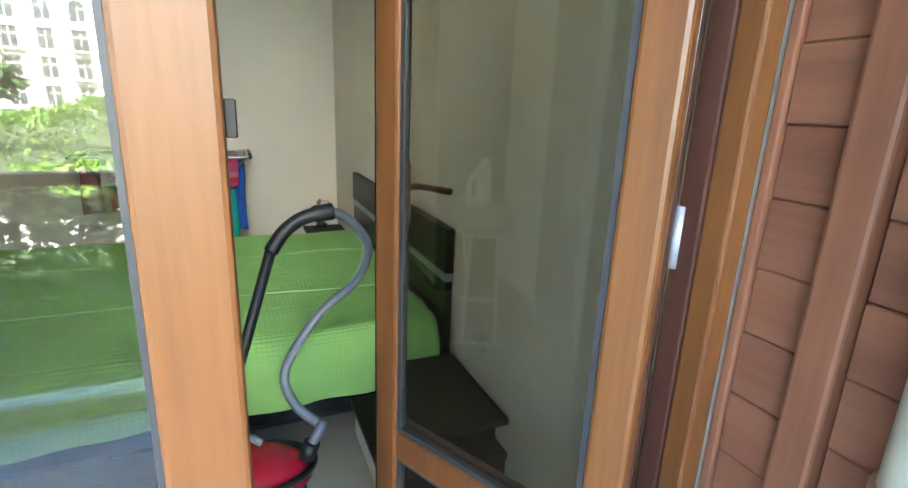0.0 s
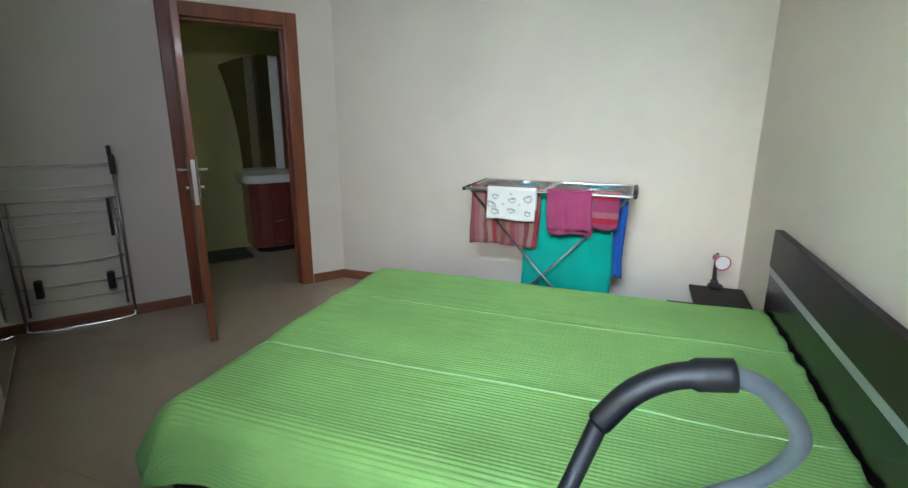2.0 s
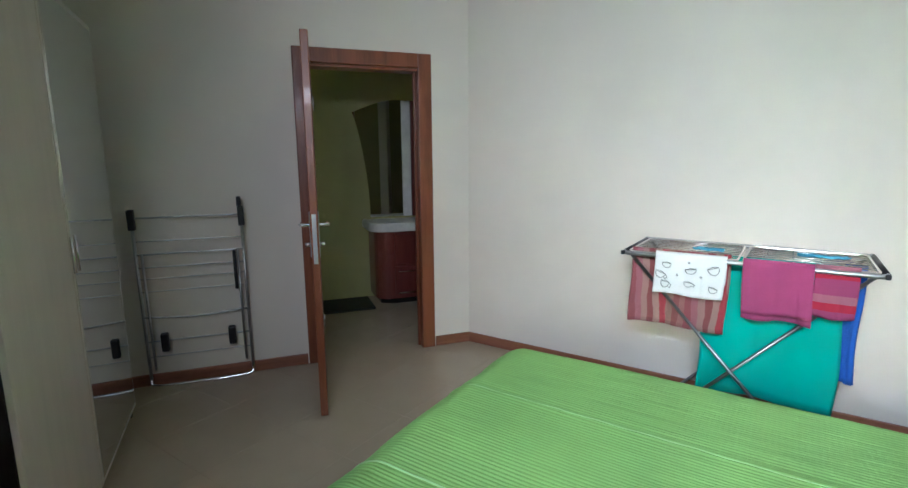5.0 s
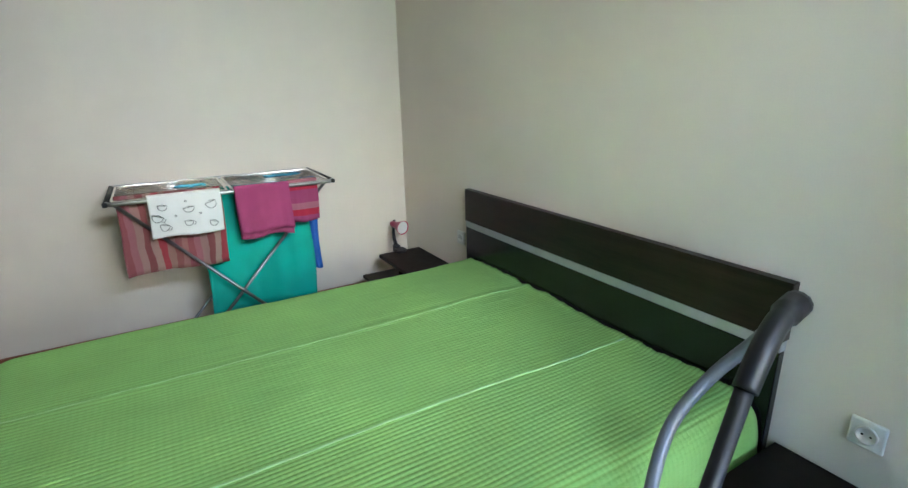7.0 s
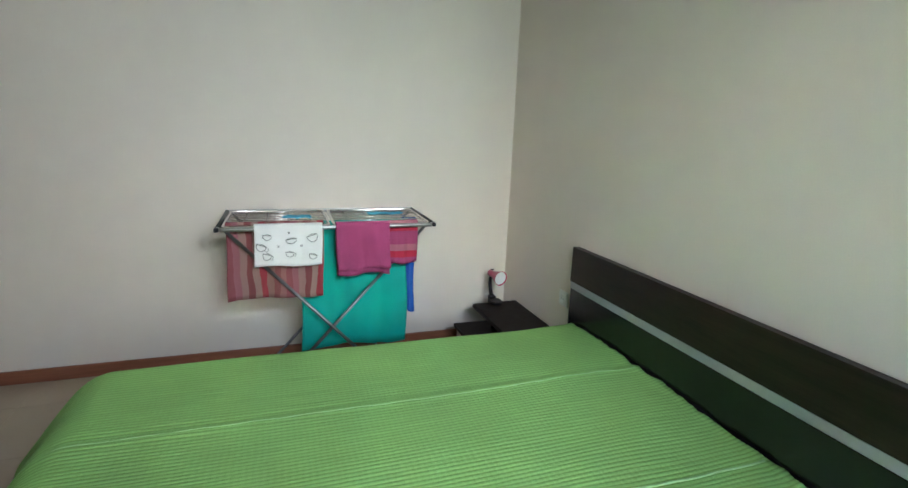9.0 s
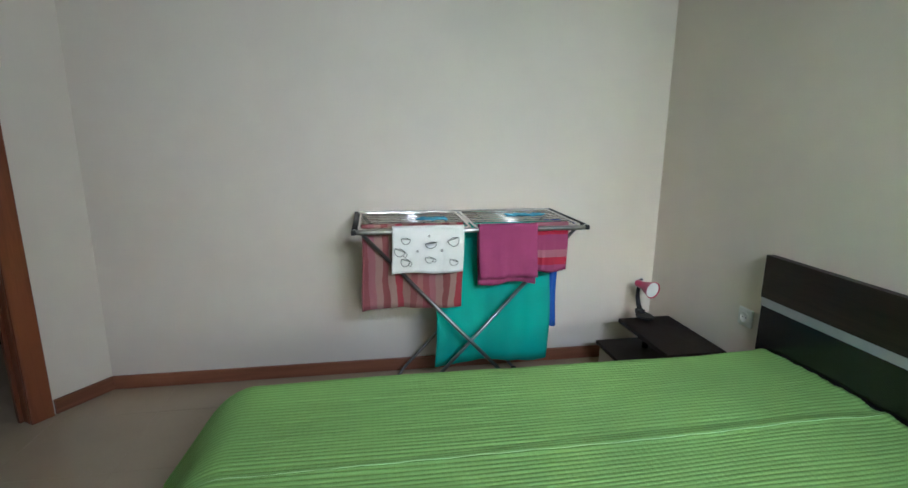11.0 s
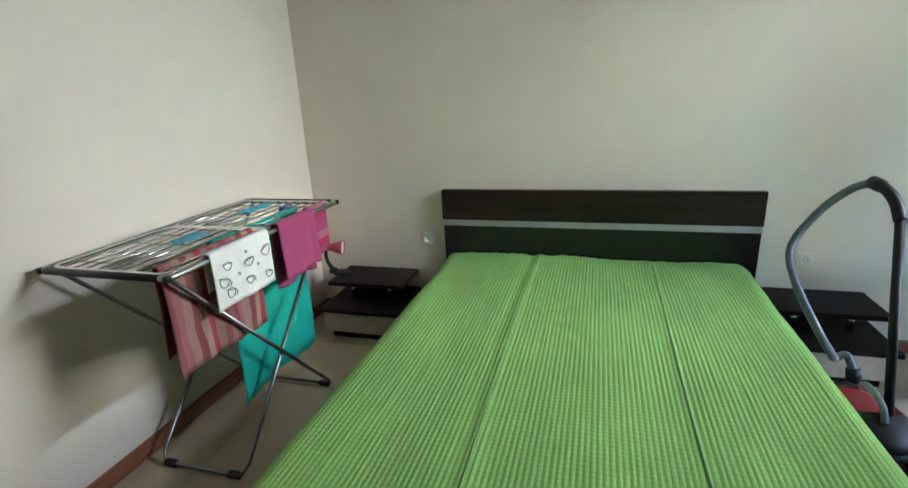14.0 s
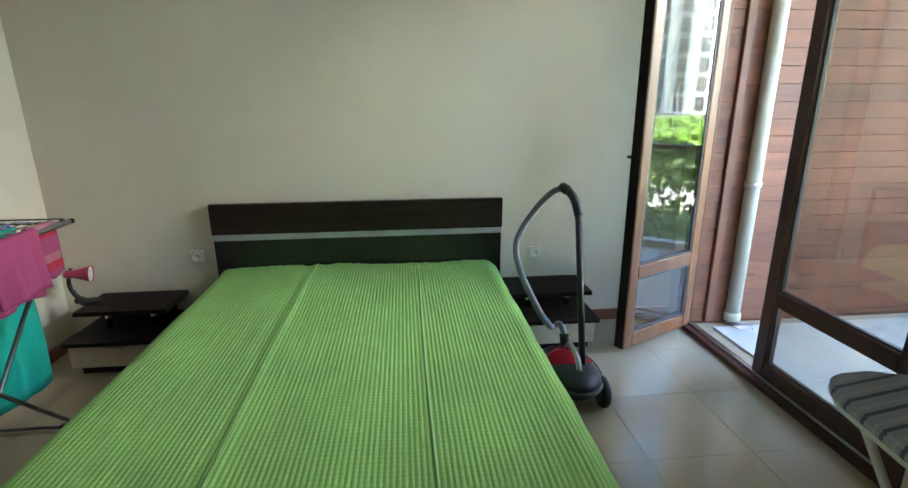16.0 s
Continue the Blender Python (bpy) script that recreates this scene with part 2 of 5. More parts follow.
def waffle(m):
    """Fine crosswise ridges over the cloth's ribs."""
    n, l = m.node_tree.nodes, m.node_tree.links
    co, wv, bp = n.new("ShaderNodeTexCoord"), n.new("ShaderNodeTexWave"), n.new("ShaderNodeBump")
    wv.inputs["Scale"].default_value, wv.inputs["Distortion"].default_value, wv.inputs["Detail"].default_value = 17.0, 1.6, 1.0
    wv.inputs["Detail Scale"].default_value = 0.6
    l.new(co.outputs["Object"], wv.inputs["Vector"])
    bp.inputs["Strength"].default_value, bp.inputs["Distance"].default_value = 0.13, 0.003
    l.new(wv.outputs["Fac"], bp.inputs["Height"])
    l.new(n["Bump"].outputs["Normal"], bp.inputs["Normal"])
    l.new(bp.outputs["Normal"], n["Principled BSDF"].inputs["Normal"])
    # paler green on the ribs, darker olive in the grooves between them
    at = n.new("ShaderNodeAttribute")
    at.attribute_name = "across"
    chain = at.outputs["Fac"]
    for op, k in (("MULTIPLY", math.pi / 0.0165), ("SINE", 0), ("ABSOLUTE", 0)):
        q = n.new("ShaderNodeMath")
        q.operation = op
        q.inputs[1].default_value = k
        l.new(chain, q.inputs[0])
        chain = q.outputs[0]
    rib_tone, mx = n.new("ShaderNodeValToRGB"), n.new("ShaderNodeMixRGB")
    rib_tone.color_ramp.elements[0].position, rib_tone.color_ramp.elements[1].position = 0.3, 0.75
    rib_tone.color_ramp.elements[0].color, rib_tone.color_ramp.elements[1].color = (0.62, 0.54, 0.3, 1), (1.22, 1.2, 1.3, 1)
    l.new(chain, rib_tone.inputs["Fac"])
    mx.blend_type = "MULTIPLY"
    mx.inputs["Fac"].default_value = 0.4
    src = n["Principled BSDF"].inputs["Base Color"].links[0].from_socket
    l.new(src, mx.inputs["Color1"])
    l.new(rib_tone.outputs["Color"], mx.inputs["Color2"])
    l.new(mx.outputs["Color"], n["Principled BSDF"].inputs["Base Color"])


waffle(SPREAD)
BRONZE = material("brown_bronze", (0.14, 0.05, 0.025), 0.35, 0.4, vary=0.05, bump=0.02)
GLASS = glass("window_glass")
RAILGLASS = glass("clear_rail_glass", (0.95, 0.955, 0.95))
MIRROR = material("mirror_silver", (0.8, 0.82, 0.8), 0.02, 1.0, vary=0.0, bump=0.0)
LAMPIN = material("white_lamp_inside", (0.8, 0.8, 0.78), 0.4, vary=0.02)
BURGUNDY = wood("burgundy_cabinet_lacquer", (0.07, 0.012, 0.01), (0.15, 0.03, 0.022), 0.3, coat=0.3)
STONE = material("pale_stone_counter", (0.72, 0.7, 0.64), 0.3, vary=0.06, scale=12)
MATT = material("dark_green_mat", (0.03, 0.035, 0.022), 0.95, vary=0.15, fine=300, bump=0.6)
GRASS = material("lawn", (0.09, 0.125, 0.045), 0.9, vary=0.25, scale=1.2, fine=30, bump=0.6, depth=0.03)
LEAF = material("hedge_leaf", (0.16, 0.3, 0.03), 0.5, vary=0.3, scale=2.5, fine=20, bump=0.1)
TREELEAF = material("tree_leaf", (0.07, 0.14, 0.03), 0.5, vary=0.3, scale=1.5, fine=20, bump=0.1)
BARK = material("bark", (0.14, 0.1, 0.07), 0.9, vary=0.2, fine=30, bump=0.8)
FACADE = material("cream_facade", (0.82, 0.79, 0.72), 0.9, vary=0.05, scale=0.4, fine=10, bump=0.1)
PANE = material("dark_window_pane", (0.05, 0.06, 0.065), 0.1, vary=0.1, scale=0.5)
IRON = material("painted_railing", (0.03, 0.03, 0.032), 0.4, vary=0.1)
PAVE = material("pale_paving", (0.5, 0.48, 0.44), 0.85, vary=0.12, scale=3, fine=40, bump=0.3)
TEAL = material("teal_terry", (0.02, 0.42, 0.33), 0.95, vary=0.07, scale=5, fine=420, bump=0.5)
BLUECL = material("blue_cotton", (0.02, 0.11, 0.5), 0.9, vary=0.08, fine=350, bump=0.4)
AQUA = material("aqua_cotton", (0.1, 0.42, 0.6), 0.9, vary=0.08, fine=350, bump=0.4)
MAGENTA = material("magenta_terry", (0.36, 0.055, 0.16), 0.95, vary=0.08, scale=5, fine=420, bump=0.5)
MAGSTR = stripes("magenta_red_stripes", [(0.288, 0.044, 0.128), (0.4, 0.012, 0.04), (0.336, 0.128, 0.16), (0.288, 0.044, 0.128)], 0.035, axis=2)
REDSTR = stripes("red_pink_stripes", [(0.222, 0.074, 0.067), (0.281, 0.126, 0.111), (0.244, 0.067, 0.074), (0.296, 0.111, 0.126), (0.311, 0.178, 0.155), (0.207, 0.056, 0.056), (0.318, 0.2, 0.163), (0.311, 0.037, 0.048), (0.266, 0.148, 0.118)], 0.03, axis=0, jitter=1.3)
WHITECL = material("white_cotton", (0.8, 0.8, 0.78), 0.9, vary=0.03, fine=350, bump=0.4)
PRINT = material("grey_print", (0.16, 0.17, 0.16), 0.9, vary=0.1)
IRONCL = stripes("grey_striped_cotton", [(0.36, 0.38, 0.43), (0.36, 0.38, 0.43), (0.44, 0.46, 0.5), (0.36, 0.38, 0.43), (0.1, 0.11, 0.16)], 0.0115, axis=0, jitter=0.12, skew=0.35)
BAGGREEN = material("green_fleece", (0.16, 0.4, 0.04), 0.95, vary=0.08, fine=200, bump=0.6)


# ---------------------------------------------------------------- building blocks
def box(x0, x1, y0, y1, z0, z1, bevel=0.003, seg=2, bm=None):
    bm = bm or bmesh.new()
    m = Matrix.Translation(((x0 + x1) / 2, (y0 + y1) / 2, (z0 + z1) / 2)) @ Matrix.Diagonal((x1 - x0, y1 - y0, z1 - z0, 1))
    made = bmesh.ops.create_cube(bm, size=1, matrix=m)
    if bevel:
        es = list({e for v in made["verts"] for e in v.link_edges})
        bmesh.ops.bevel(bm, geom=es, offset=bevel, segments=seg, affect="EDGES", profile=0.5)
    return bm


def prism(outline, z0, z1, bevel=0.0, bm=None):
    """An upright prism over an outline of (x, y)."""
    bm = bm or bmesh.new()
    lo = [bm.verts.new((x, y, z0)) for x, y in outline]
    hi = [bm.verts.new((x, y, z1)) for x, y in outline]
    n = len(outline)
    made = [bm.faces.new(lo[::-1]), bm.faces.new(hi)] + [bm.faces.new((lo[i], lo[(i + 1) % n], hi[(i + 1) % n], hi[i])) for i in range(n)]
    bmesh.ops.recalc_face_normals(bm, faces=made)
    if bevel:
        es = list({e for f in made[:2] for e in f.edges})
        bmesh.ops.bevel(bm, geom=es, offset=bevel, segments=2, affect="EDGES")
    return bm


def curve_points(pts, steps=8):
    """A Catmull-Rom curve through the points."""
    p = [Vector(q) for q in pts]
    p = [2 * p[0] - p[1]] + p + [2 * p[-1] - p[-2]]
    out = []
    for i in range(1, len(p) - 2):
        for k in range(steps):
            t = k / steps
            out.append(0.5 * (2 * p[i] + (p[i + 1] - p[i - 1]) * t + (2 * p[i - 1] - 5 * p[i] + 4 * p[i + 1] - p[i + 2]) * t * t + (3 * p[i] - p[i - 1] - 3 * p[i + 1] + p[i + 2]) * t ** 3))
    out.append(p[-2])
    return out


def tube(pts, r, n=10, bm=None, closed=False):
    """A round rod along points; r is a number or a function of 0..1."""
    bm = bm or bmesh.new()
    pts = [Vector(p) for p in pts]
    rings, side = [], None
    for i, p in enumerate(pts):
        a = pts[i - 1] if (i or closed) else p
        b = pts[(i + 1) % len(pts)] if (i + 1 < len(pts) or closed) else p
        d = (b - a).normalized()
        if side is None:
            side = d.orthogonal().normalized()
        side = (side - side.dot(d) * d).normalized()
        up = d.cross(side)
        rad = r(i / (len(pts) - 1)) if callable(r) else r
        rings.append([bm.verts.new(p + rad * (math.cos(2 * math.pi * k / n) * side + math.sin(2 * math.pi * k / n) * up)) for k in range(n)])
    span = len(rings) if closed else len(rings) - 1
    for i in range(span):
        u, v = rings[i], rings[(i + 1) % len(rings)]
        for k in range(n):
            f = bm.faces.new((u[k], u[(k + 1) % n], v[(k + 1) % n], v[k]))
            f.smooth = True
    if not closed:
        bm.faces.new(rings[0][::-1])
        bm.faces.new(rings[-1])
    return bm


def lathe(profile, n=24, m=None, bm=None):
    """A turned shape from (radius, height) pairs."""
    bm = bm or bmesh.new()
    m = m or Matrix.Identity(4)
    rings = [[bm.verts.new(m @ Vector((r * math.cos(2 * math.pi * k / n), r * math.sin(2 * math.pi * k / n), h))) for k in range(n)] for r, h in profile]
    for u, v in zip(rings, rings[1:]):
        for k in range(n):
            f = bm.faces.new((u[k], u[(k + 1) % n], v[(k + 1) % n], v[k]))
            f.smooth = True
    if profile[0][0] > 1e-4:
        bm.faces.new(rings[0][::-1])
    if profile[-1][0] > 1e-4:
        bm.faces.new(rings[-1])
    bmesh.ops.remove_doubles(bm, verts=bm.verts, dist=1e-6)
    return bm


def to_mesh(name, bm, mat):
    me = bpy.data.meshes.new(name)
    bmesh.ops.recalc_face_normals(bm, faces=bm.faces)
    bm.to_mesh(me)
    bm.free()
    me.materials.append(mat)
    return me


def part(name, bm, mat, parent, label=""):
    ob = new(name, to_mesh(name, bm, mat))
    ob.parent = parent
    if label:
        ob["label"] = label
    return ob


def solo(name, bm, mat, label, category, kind="", group="", m=None):
    ob = new(name, to_mesh(name, bm, mat))
    if m is not None:
        ob.matrix_world = m
    return tagged(ob, label, category, group, kind)


def thing(name, m, label, category, group="", kind=""):
    ob = new(name)
    ob.empty_display_size = 0.1
    ob.matrix_world = m
    return tagged(ob, label, category, group, kind)


def sheet(name, pts, rows, cols, mat, parent=None, thick=0.003):
    """A thin cloth from a rows x cols field of points, given thickness by offsetting along the normals."""
    p = np.asarray(pts, float).reshape(rows, cols, 3)
    du = np.gradient(p, axis=1)
    dv = np.gradient(p, axis=0)
    nn = np.cross(du, dv)
    nn /= np.linalg.norm(nn, axis=2, keepdims=True) + 1e-9
    q = p - nn * thick
    v = np.concatenate([p.reshape(-1, 3), q.reshape(-1, 3)])
    n = rows * cols
    i = np.arange(n).reshape(rows, cols)
    f = np.stack([i[:-1, :-1], i[:-1, 1:], i[1:, 1:], i[1:, :-1]], -1).reshape(-1, 4)
    faces = np.concatenate([f, f[:, ::-1] + n]).tolist()
    ring = list(i[0, :]) + list(i[1:, -1]) + list(i[-1, -2::-1]) + list(i[-2:0:-1, 0])
    for a, b in zip(ring, ring[1:] + ring[:1]):
        faces.append((int(b), int(a), int(a) + n, int(b) + n))
    me = bpy.data.meshes.new(name)
    me.from_pydata(v.tolist(), [], faces)
    me.polygons.foreach_set("use_smooth", [True] * len(me.polygons))
    me.materials.append(mat)
    ob = new(name, me)
    ob.parent = parent
    return ob


# ---------------------------------------------------------------- plan
XE, YN, YS = 0.05, 0.895, -2.93          # inner faces of the east, north and south walls
YF = -2.878                              # line of the balcony door frame
TOP = 2.62                               # ceiling
DO = Vector((-3.667, -0.069, 0))         # door wall: foot of the door frame, hinge side
DA = math.degrees(math.atan2(0.81, 0.588))
DW = pose(DO.x, DO.y, 0, 0, 0, DA)       # local x along the door wall, local y out of the room
WQ = Vector((-2.69, -1.86, 0))           # wardrobe: front corner nearest the window
WA = 147.5
WW = pose(WQ.x, WQ.y, 0, 0, 0, WA)       # local x along the wardrobe front, local y into its depth
WDEPTH, WLEN, WTOP = 0.53, 1.44, 2.05


def merged(*boxes):
    bm = bmesh.new()
    for b in boxes:
        box(*b, bevel=0, bm=bm)
    return bm


# walls
solo("wall_north", merged((-3.1, 0.25, YN, YN + 0.15, 0, TOP)), WALL, "cream painted plaster wall behind the drying rack", "wall", "structure")
solo("wall_east", merged((XE, XE + 0.2, -3.0, YN, 0, TOP)), WALL, "cream painted plaster wall behind the bed", "wall", "structure")
solo("wall_door", merged((-1.62, 0.085, 0.0, 0.12, 0, TOP), (0.82, 1.26, 0.0, 0.12, 0, TOP), (0.085, 0.82, 0.0, 0.12, 2.02, TOP)), WALL,
     "cream painted slanting wall with the bedroom door", "wall", "structure", m=DW)
solo("wall_wardrobe", merged((-0.56, 2.05, WDEPTH + 0.012, WDEPTH + 0.15, 0, TOP)), WALL, "cream painted slanting wall behind the wardrobe", "wall", "structure", m=WW)
solo("wall_south", merged((-0.056, XE, YS - 0.02, YS + 0.06, 0, 3.0), (-3.4, -0.056, YS - 0.09, YS + 0.06, 2.284, 3.0), (-3.4, -1.604, YS - 0.09, YS + 0.06, 0, 2.284)), WALL,
     "plastered wall with the balcony door opening", "wall", "structure")
solo("ceiling", merged((-6.6, 0.25, -3.0, 3.6, TOP, TOP + 0.2)), CEIL, "plain white ceiling", "ceiling", "structure")
solo("floor_bed", merged((-6.6, 0.25, -2.98, 3.6, -0.12, -0.008)), GROUT, "grout bed under the floor tiles", "floor", "structure")
solo("outer_wall", merged((-6.6, -6.3, -2.9, 0.0, 0, 3.0), (-6.6, -6.3, 1.6, 3.6, 0, 3.0), (-6.6, -6.3, 0.0, 1.6, 0, 1.0), (-6.6, -6.3, 0.0, 1.6, 2.1, 3.0), (-6.6, 0.4, 3.6, 4, 0, 3.0), (0.25, 0.4, -3.0, 3.6, 0, 3.0), (-6.6, -3.4, -3.02, -2.9, 0, 3.0)), OUTER,
     "white rendered outer walls of the building", "wall", "structure")

# skirting boards
def skirting(name, x0, x1, m, y0=-0.014, y1=-0.001):
    solo(name, box(x0, x1, y0, y1, 0, 0.075, 0.004), SKIRT, "narrow red-brown wooden skirting board along the wall", "skirting board", "structure", m=m)


skirting("baseboard", -2.96, XE - 0.001, pose(0, YN, 0))
skirting("baseboard", -1.5, -0.012, DW)
skirting("baseboard", 0.918, 1.2, DW)
skirting("baseboard", -0.89, 2.9, pose(XE, 0, 0, 0, 0, -90))
skirting("baseboard", -0.5, -0.01, WW @ pose(0, WDEPTH + 0.012, 0))


# bedroom door
def door_set():
    d = thing("door_1", DW, "red-brown wooden bedroom door standing open, with its frame", "door", kind="structure")
    for a, b, z0, z1 in ((-0.005, 0.095, 0, 2.1), (0.815, 0.91, 0, 2.1), (0.095, 0.815, 2.005, 2.1)):
        part("door_casing", box(a, b, -0.022, 0.0, z0, z1, 0.006), DOORWOOD, d)
    for a, b, z0, z1 in ((0.065, 0.095, 0, 2.005), (0.815, 0.845, 0, 2.005), (0.095, 0.815, 1.985, 2.005)):
        part("door_lining", box(a, b, 0.001, 0.125, z0, z1, 0.003), DOORWOOD, d)
    for a, b, z0, z1 in ((0.095, 0.112, 0, 1.985), (0.798, 0.815, 0, 1.985)):
        part("door_stop", box(a, b, 0.05, 0.07, z0, z1, 0.002), DOORWOOD, d)
    w = 0.775
    leaf = part("door_leaf", box(0.0, w, -0.02, 0.02, 0.008, 2.02, 0.004), DOORWOOD, d, "plain red-brown door leaf")
    leaf.matrix_basis = pose(0.085, -0.03, 0, 0, 0, -95)
    for s in (-1, 1):
        part("handle_plate", box(w - 0.075, w - 0.035, s * 0.022 - 0.003, s * 0.022 + 0.003, 0.89, 1.13, 0.003), ALU, leaf, "long brushed metal handle plate")
        part("lever_handle", tube(curve_points([(w - 0.055, s * 0.02, 1.06), (w - 0.055, s * 0.065, 1.06), (w - 0.075, s * 0.072, 1.06), (w - 0.16, s * 0.07, 1.057)], 5), 0.009), CHROME, leaf, "chrome lever handle")
        part("key_knob", tube([(w - 0.055, s * 0.02, 0.955), (w - 0.055, s * 0.05, 0.955)], 0.012), CHROME, leaf)
    part("lock_plate", box(w - 0.001, w + 0.0015, -0.011, 0.011, 0.86, 1.12, 0.0005), ALU, leaf)
    for z in (0.3, 1.75):
        part("hinge", tube([(-0.008, 0.022, z - 0.045), (-0.008, 0.022, z + 0.045)], 0.008), CHROME, leaf)


door_set()

# hall beyond the door
solo("hall_wall", merged((-1.2, 2.6, 1.56, 1.68, 0, TOP)), GREENWALL, "yellow-green painted hall wall", "wall", "structure", m=DW)
solo("hall_side_wall", merged((2.48, 2.6, 0.12, 1.56, 0, TOP)), GREENWALL,
     "yellow-green painted end walls of the hall", "wall", "structure", m=DW)
solo("hall_back_of_wall", merged((1.262, 2.6, 0.02, 0.119, 0, TOP), (-1.6, 0.06, 0.121, 0.13, 0, TOP), (0.85, 1.262, 0.121, 0.13, 0, TOP), (0.06, 0.85, 0.1215, 0.13, 2.03, TOP)), GREENWALL, "yellow-green painted wall beside the door", "wall", "structure", m=DW)


def vanity():
    v = thing("vanity_cabinet", DW @ pose(0.72, 1.16, 0), "burgundy lacquered hall cabinet with a rounded end", "cabinet")
    out = [(0.0, 0.39)] + [(0.14 - 0.14 * math.cos(a), 0.14 - 0.14 * math.sin(a)) for a in np.linspace(0, math.pi / 2, 8)] + [(0.62, 0.0), (0.62, 0.39)]
    part("body", prism(out, 0.06, 0.72, 0.004), BURGUNDY, v)
    part("plinth", prism([(0.05, 0.38), (0.05, 0.12), (0.16, 0.05), (0.6, 0.05), (0.6, 0.38)], 0, 0.06), BLACKLAM, v)
    part("drawer", box(0.17, 0.6, -0.014, -0.002, 0.1, 0.38, 0.004), BURGUNDY, v)
    part("drawer", box(0.17, 0.6, -0.014, -0.002, 0.4, 0.69, 0.004), BURGUNDY, v)
    for z in (0.33, 0.1 + 0.02):
        part("handle", tube([(0.2, -0.03, z), (0.36, -0.03, z)], 0.006), CHROME, v, "chrome bar handle")
    t = [(-0.06, 0.395)] + [(0.12 - 0.18 * math.cos(a), 0.1 - 0.16 * math.sin(a)) for a in np.linspace(0, math.pi / 2, 8)] + [(0.65, -0.06), (0.65, 0.395)]
    solo("vanity_counter", prism(t, 0.721, 0.8, 0.01), STONE, "thick pale stone counter lying on the hall cabinet", "counter", m=DW @ pose(0.72, 1.16, 0))


vanity()


def hall_mirror():
    h = thing("hall_mirror", DW @ pose(0, 1.545, 0), "tall hall mirror with a curved edge and a pale side strip", "mirror")
    left = [(0.6 + 0.145 * math.sin(math.pi / 2 * k / 12) ** 0.8, 1.84 - k / 12 * 1.02) for k in range(13)]
    top = [(0.6 + 0.48 * k / 6, 1.84 + 0.13 * math.sin(math.pi / 2 * k / 6)) for k in range(1, 7)]
    outline = left[::-1] + top + [(1.08, 0.82)]
    bm = prism(outline, 0, 0.006)
    bm.transform(Matrix.Rotation(radians(90), 4, "X"))
    part("mirror_glass", bm, MIRROR, h)
    part("side_strip", box(1.083, 1.17, -0.02, 0.012, 0.82, 1.96, 0.003), STONE, h, "pale upright strip")
    part("side_panel", box(1.172, 1.5, -0.04, 0.012, 0.82, 1.96, 0.003), BURGUNDY, h, "burgundy upright panel")


hall_mirror()
solo("door_mat", box(0.12, 0.68, 1.08, 1.5, 0.0, 0.022, 0.008), MATT, "dark green door mat on the hall floor", "mat", m=DW)


# balcony door: frame, fixed leaf, open leaf
def glazed_leaf(parent, w, h, mid, z0, out, inn, stile=0.078, deep=0.055, share=0.8, glass_y=None, e=0.008, soft=0.006, lip=None):
    """A leaf w wide from local x = 0, in two panes; faces at local y = 0 (outside) and y = deep (room side)."""
    half, cut = glass_y or deep * 0.5, deep * share
    full = stile
    for y0, y1, mt in ((0.0, cut, out), (cut + 0.0005, deep, inn)):
        stile = lip if lip and y0 == 0.0 else full
        part("stile", box(0, stile, y0, y1, z0, h, soft), mt, parent)
        part("stile", box(w - stile, w, y0, y1, z0, h, soft), mt, parent)
        for a, b in ((z0, z0 + 0.085), (mid, mid + 0.075), (h - 0.08, h)):
            part("rail", box(stile, w - stile, y0, y1, a, b, 0.006), mt, parent)
    for a, b in ((z0 + 0.085, mid), (mid + 0.075, h - 0.08)):
        g = part("pane", box(stile - 0.006, w - stile + 0.006, half - 0.004, half + 0.004, a - 0.006, b + 0.006, 0), GLASS, parent, "clear glass pane")
        g.visible_shadow = False
        bm = bmesh.new()
        for q in ((stile, stile + e, a, b), (w - stile - e, w - stile, a, b)):
            box(q[0], q[1], half - 0.009, half + 0.009, q[2], q[3], 0, bm=bm)
        for zz in (a, b - e):
            box(stile + e, w - stile - e, half - 0.009, half + 0.009, zz, zz + e, 0, bm=bm)
        part("glazing_seal", bm, SEAL, parent, "grey glazing seal")


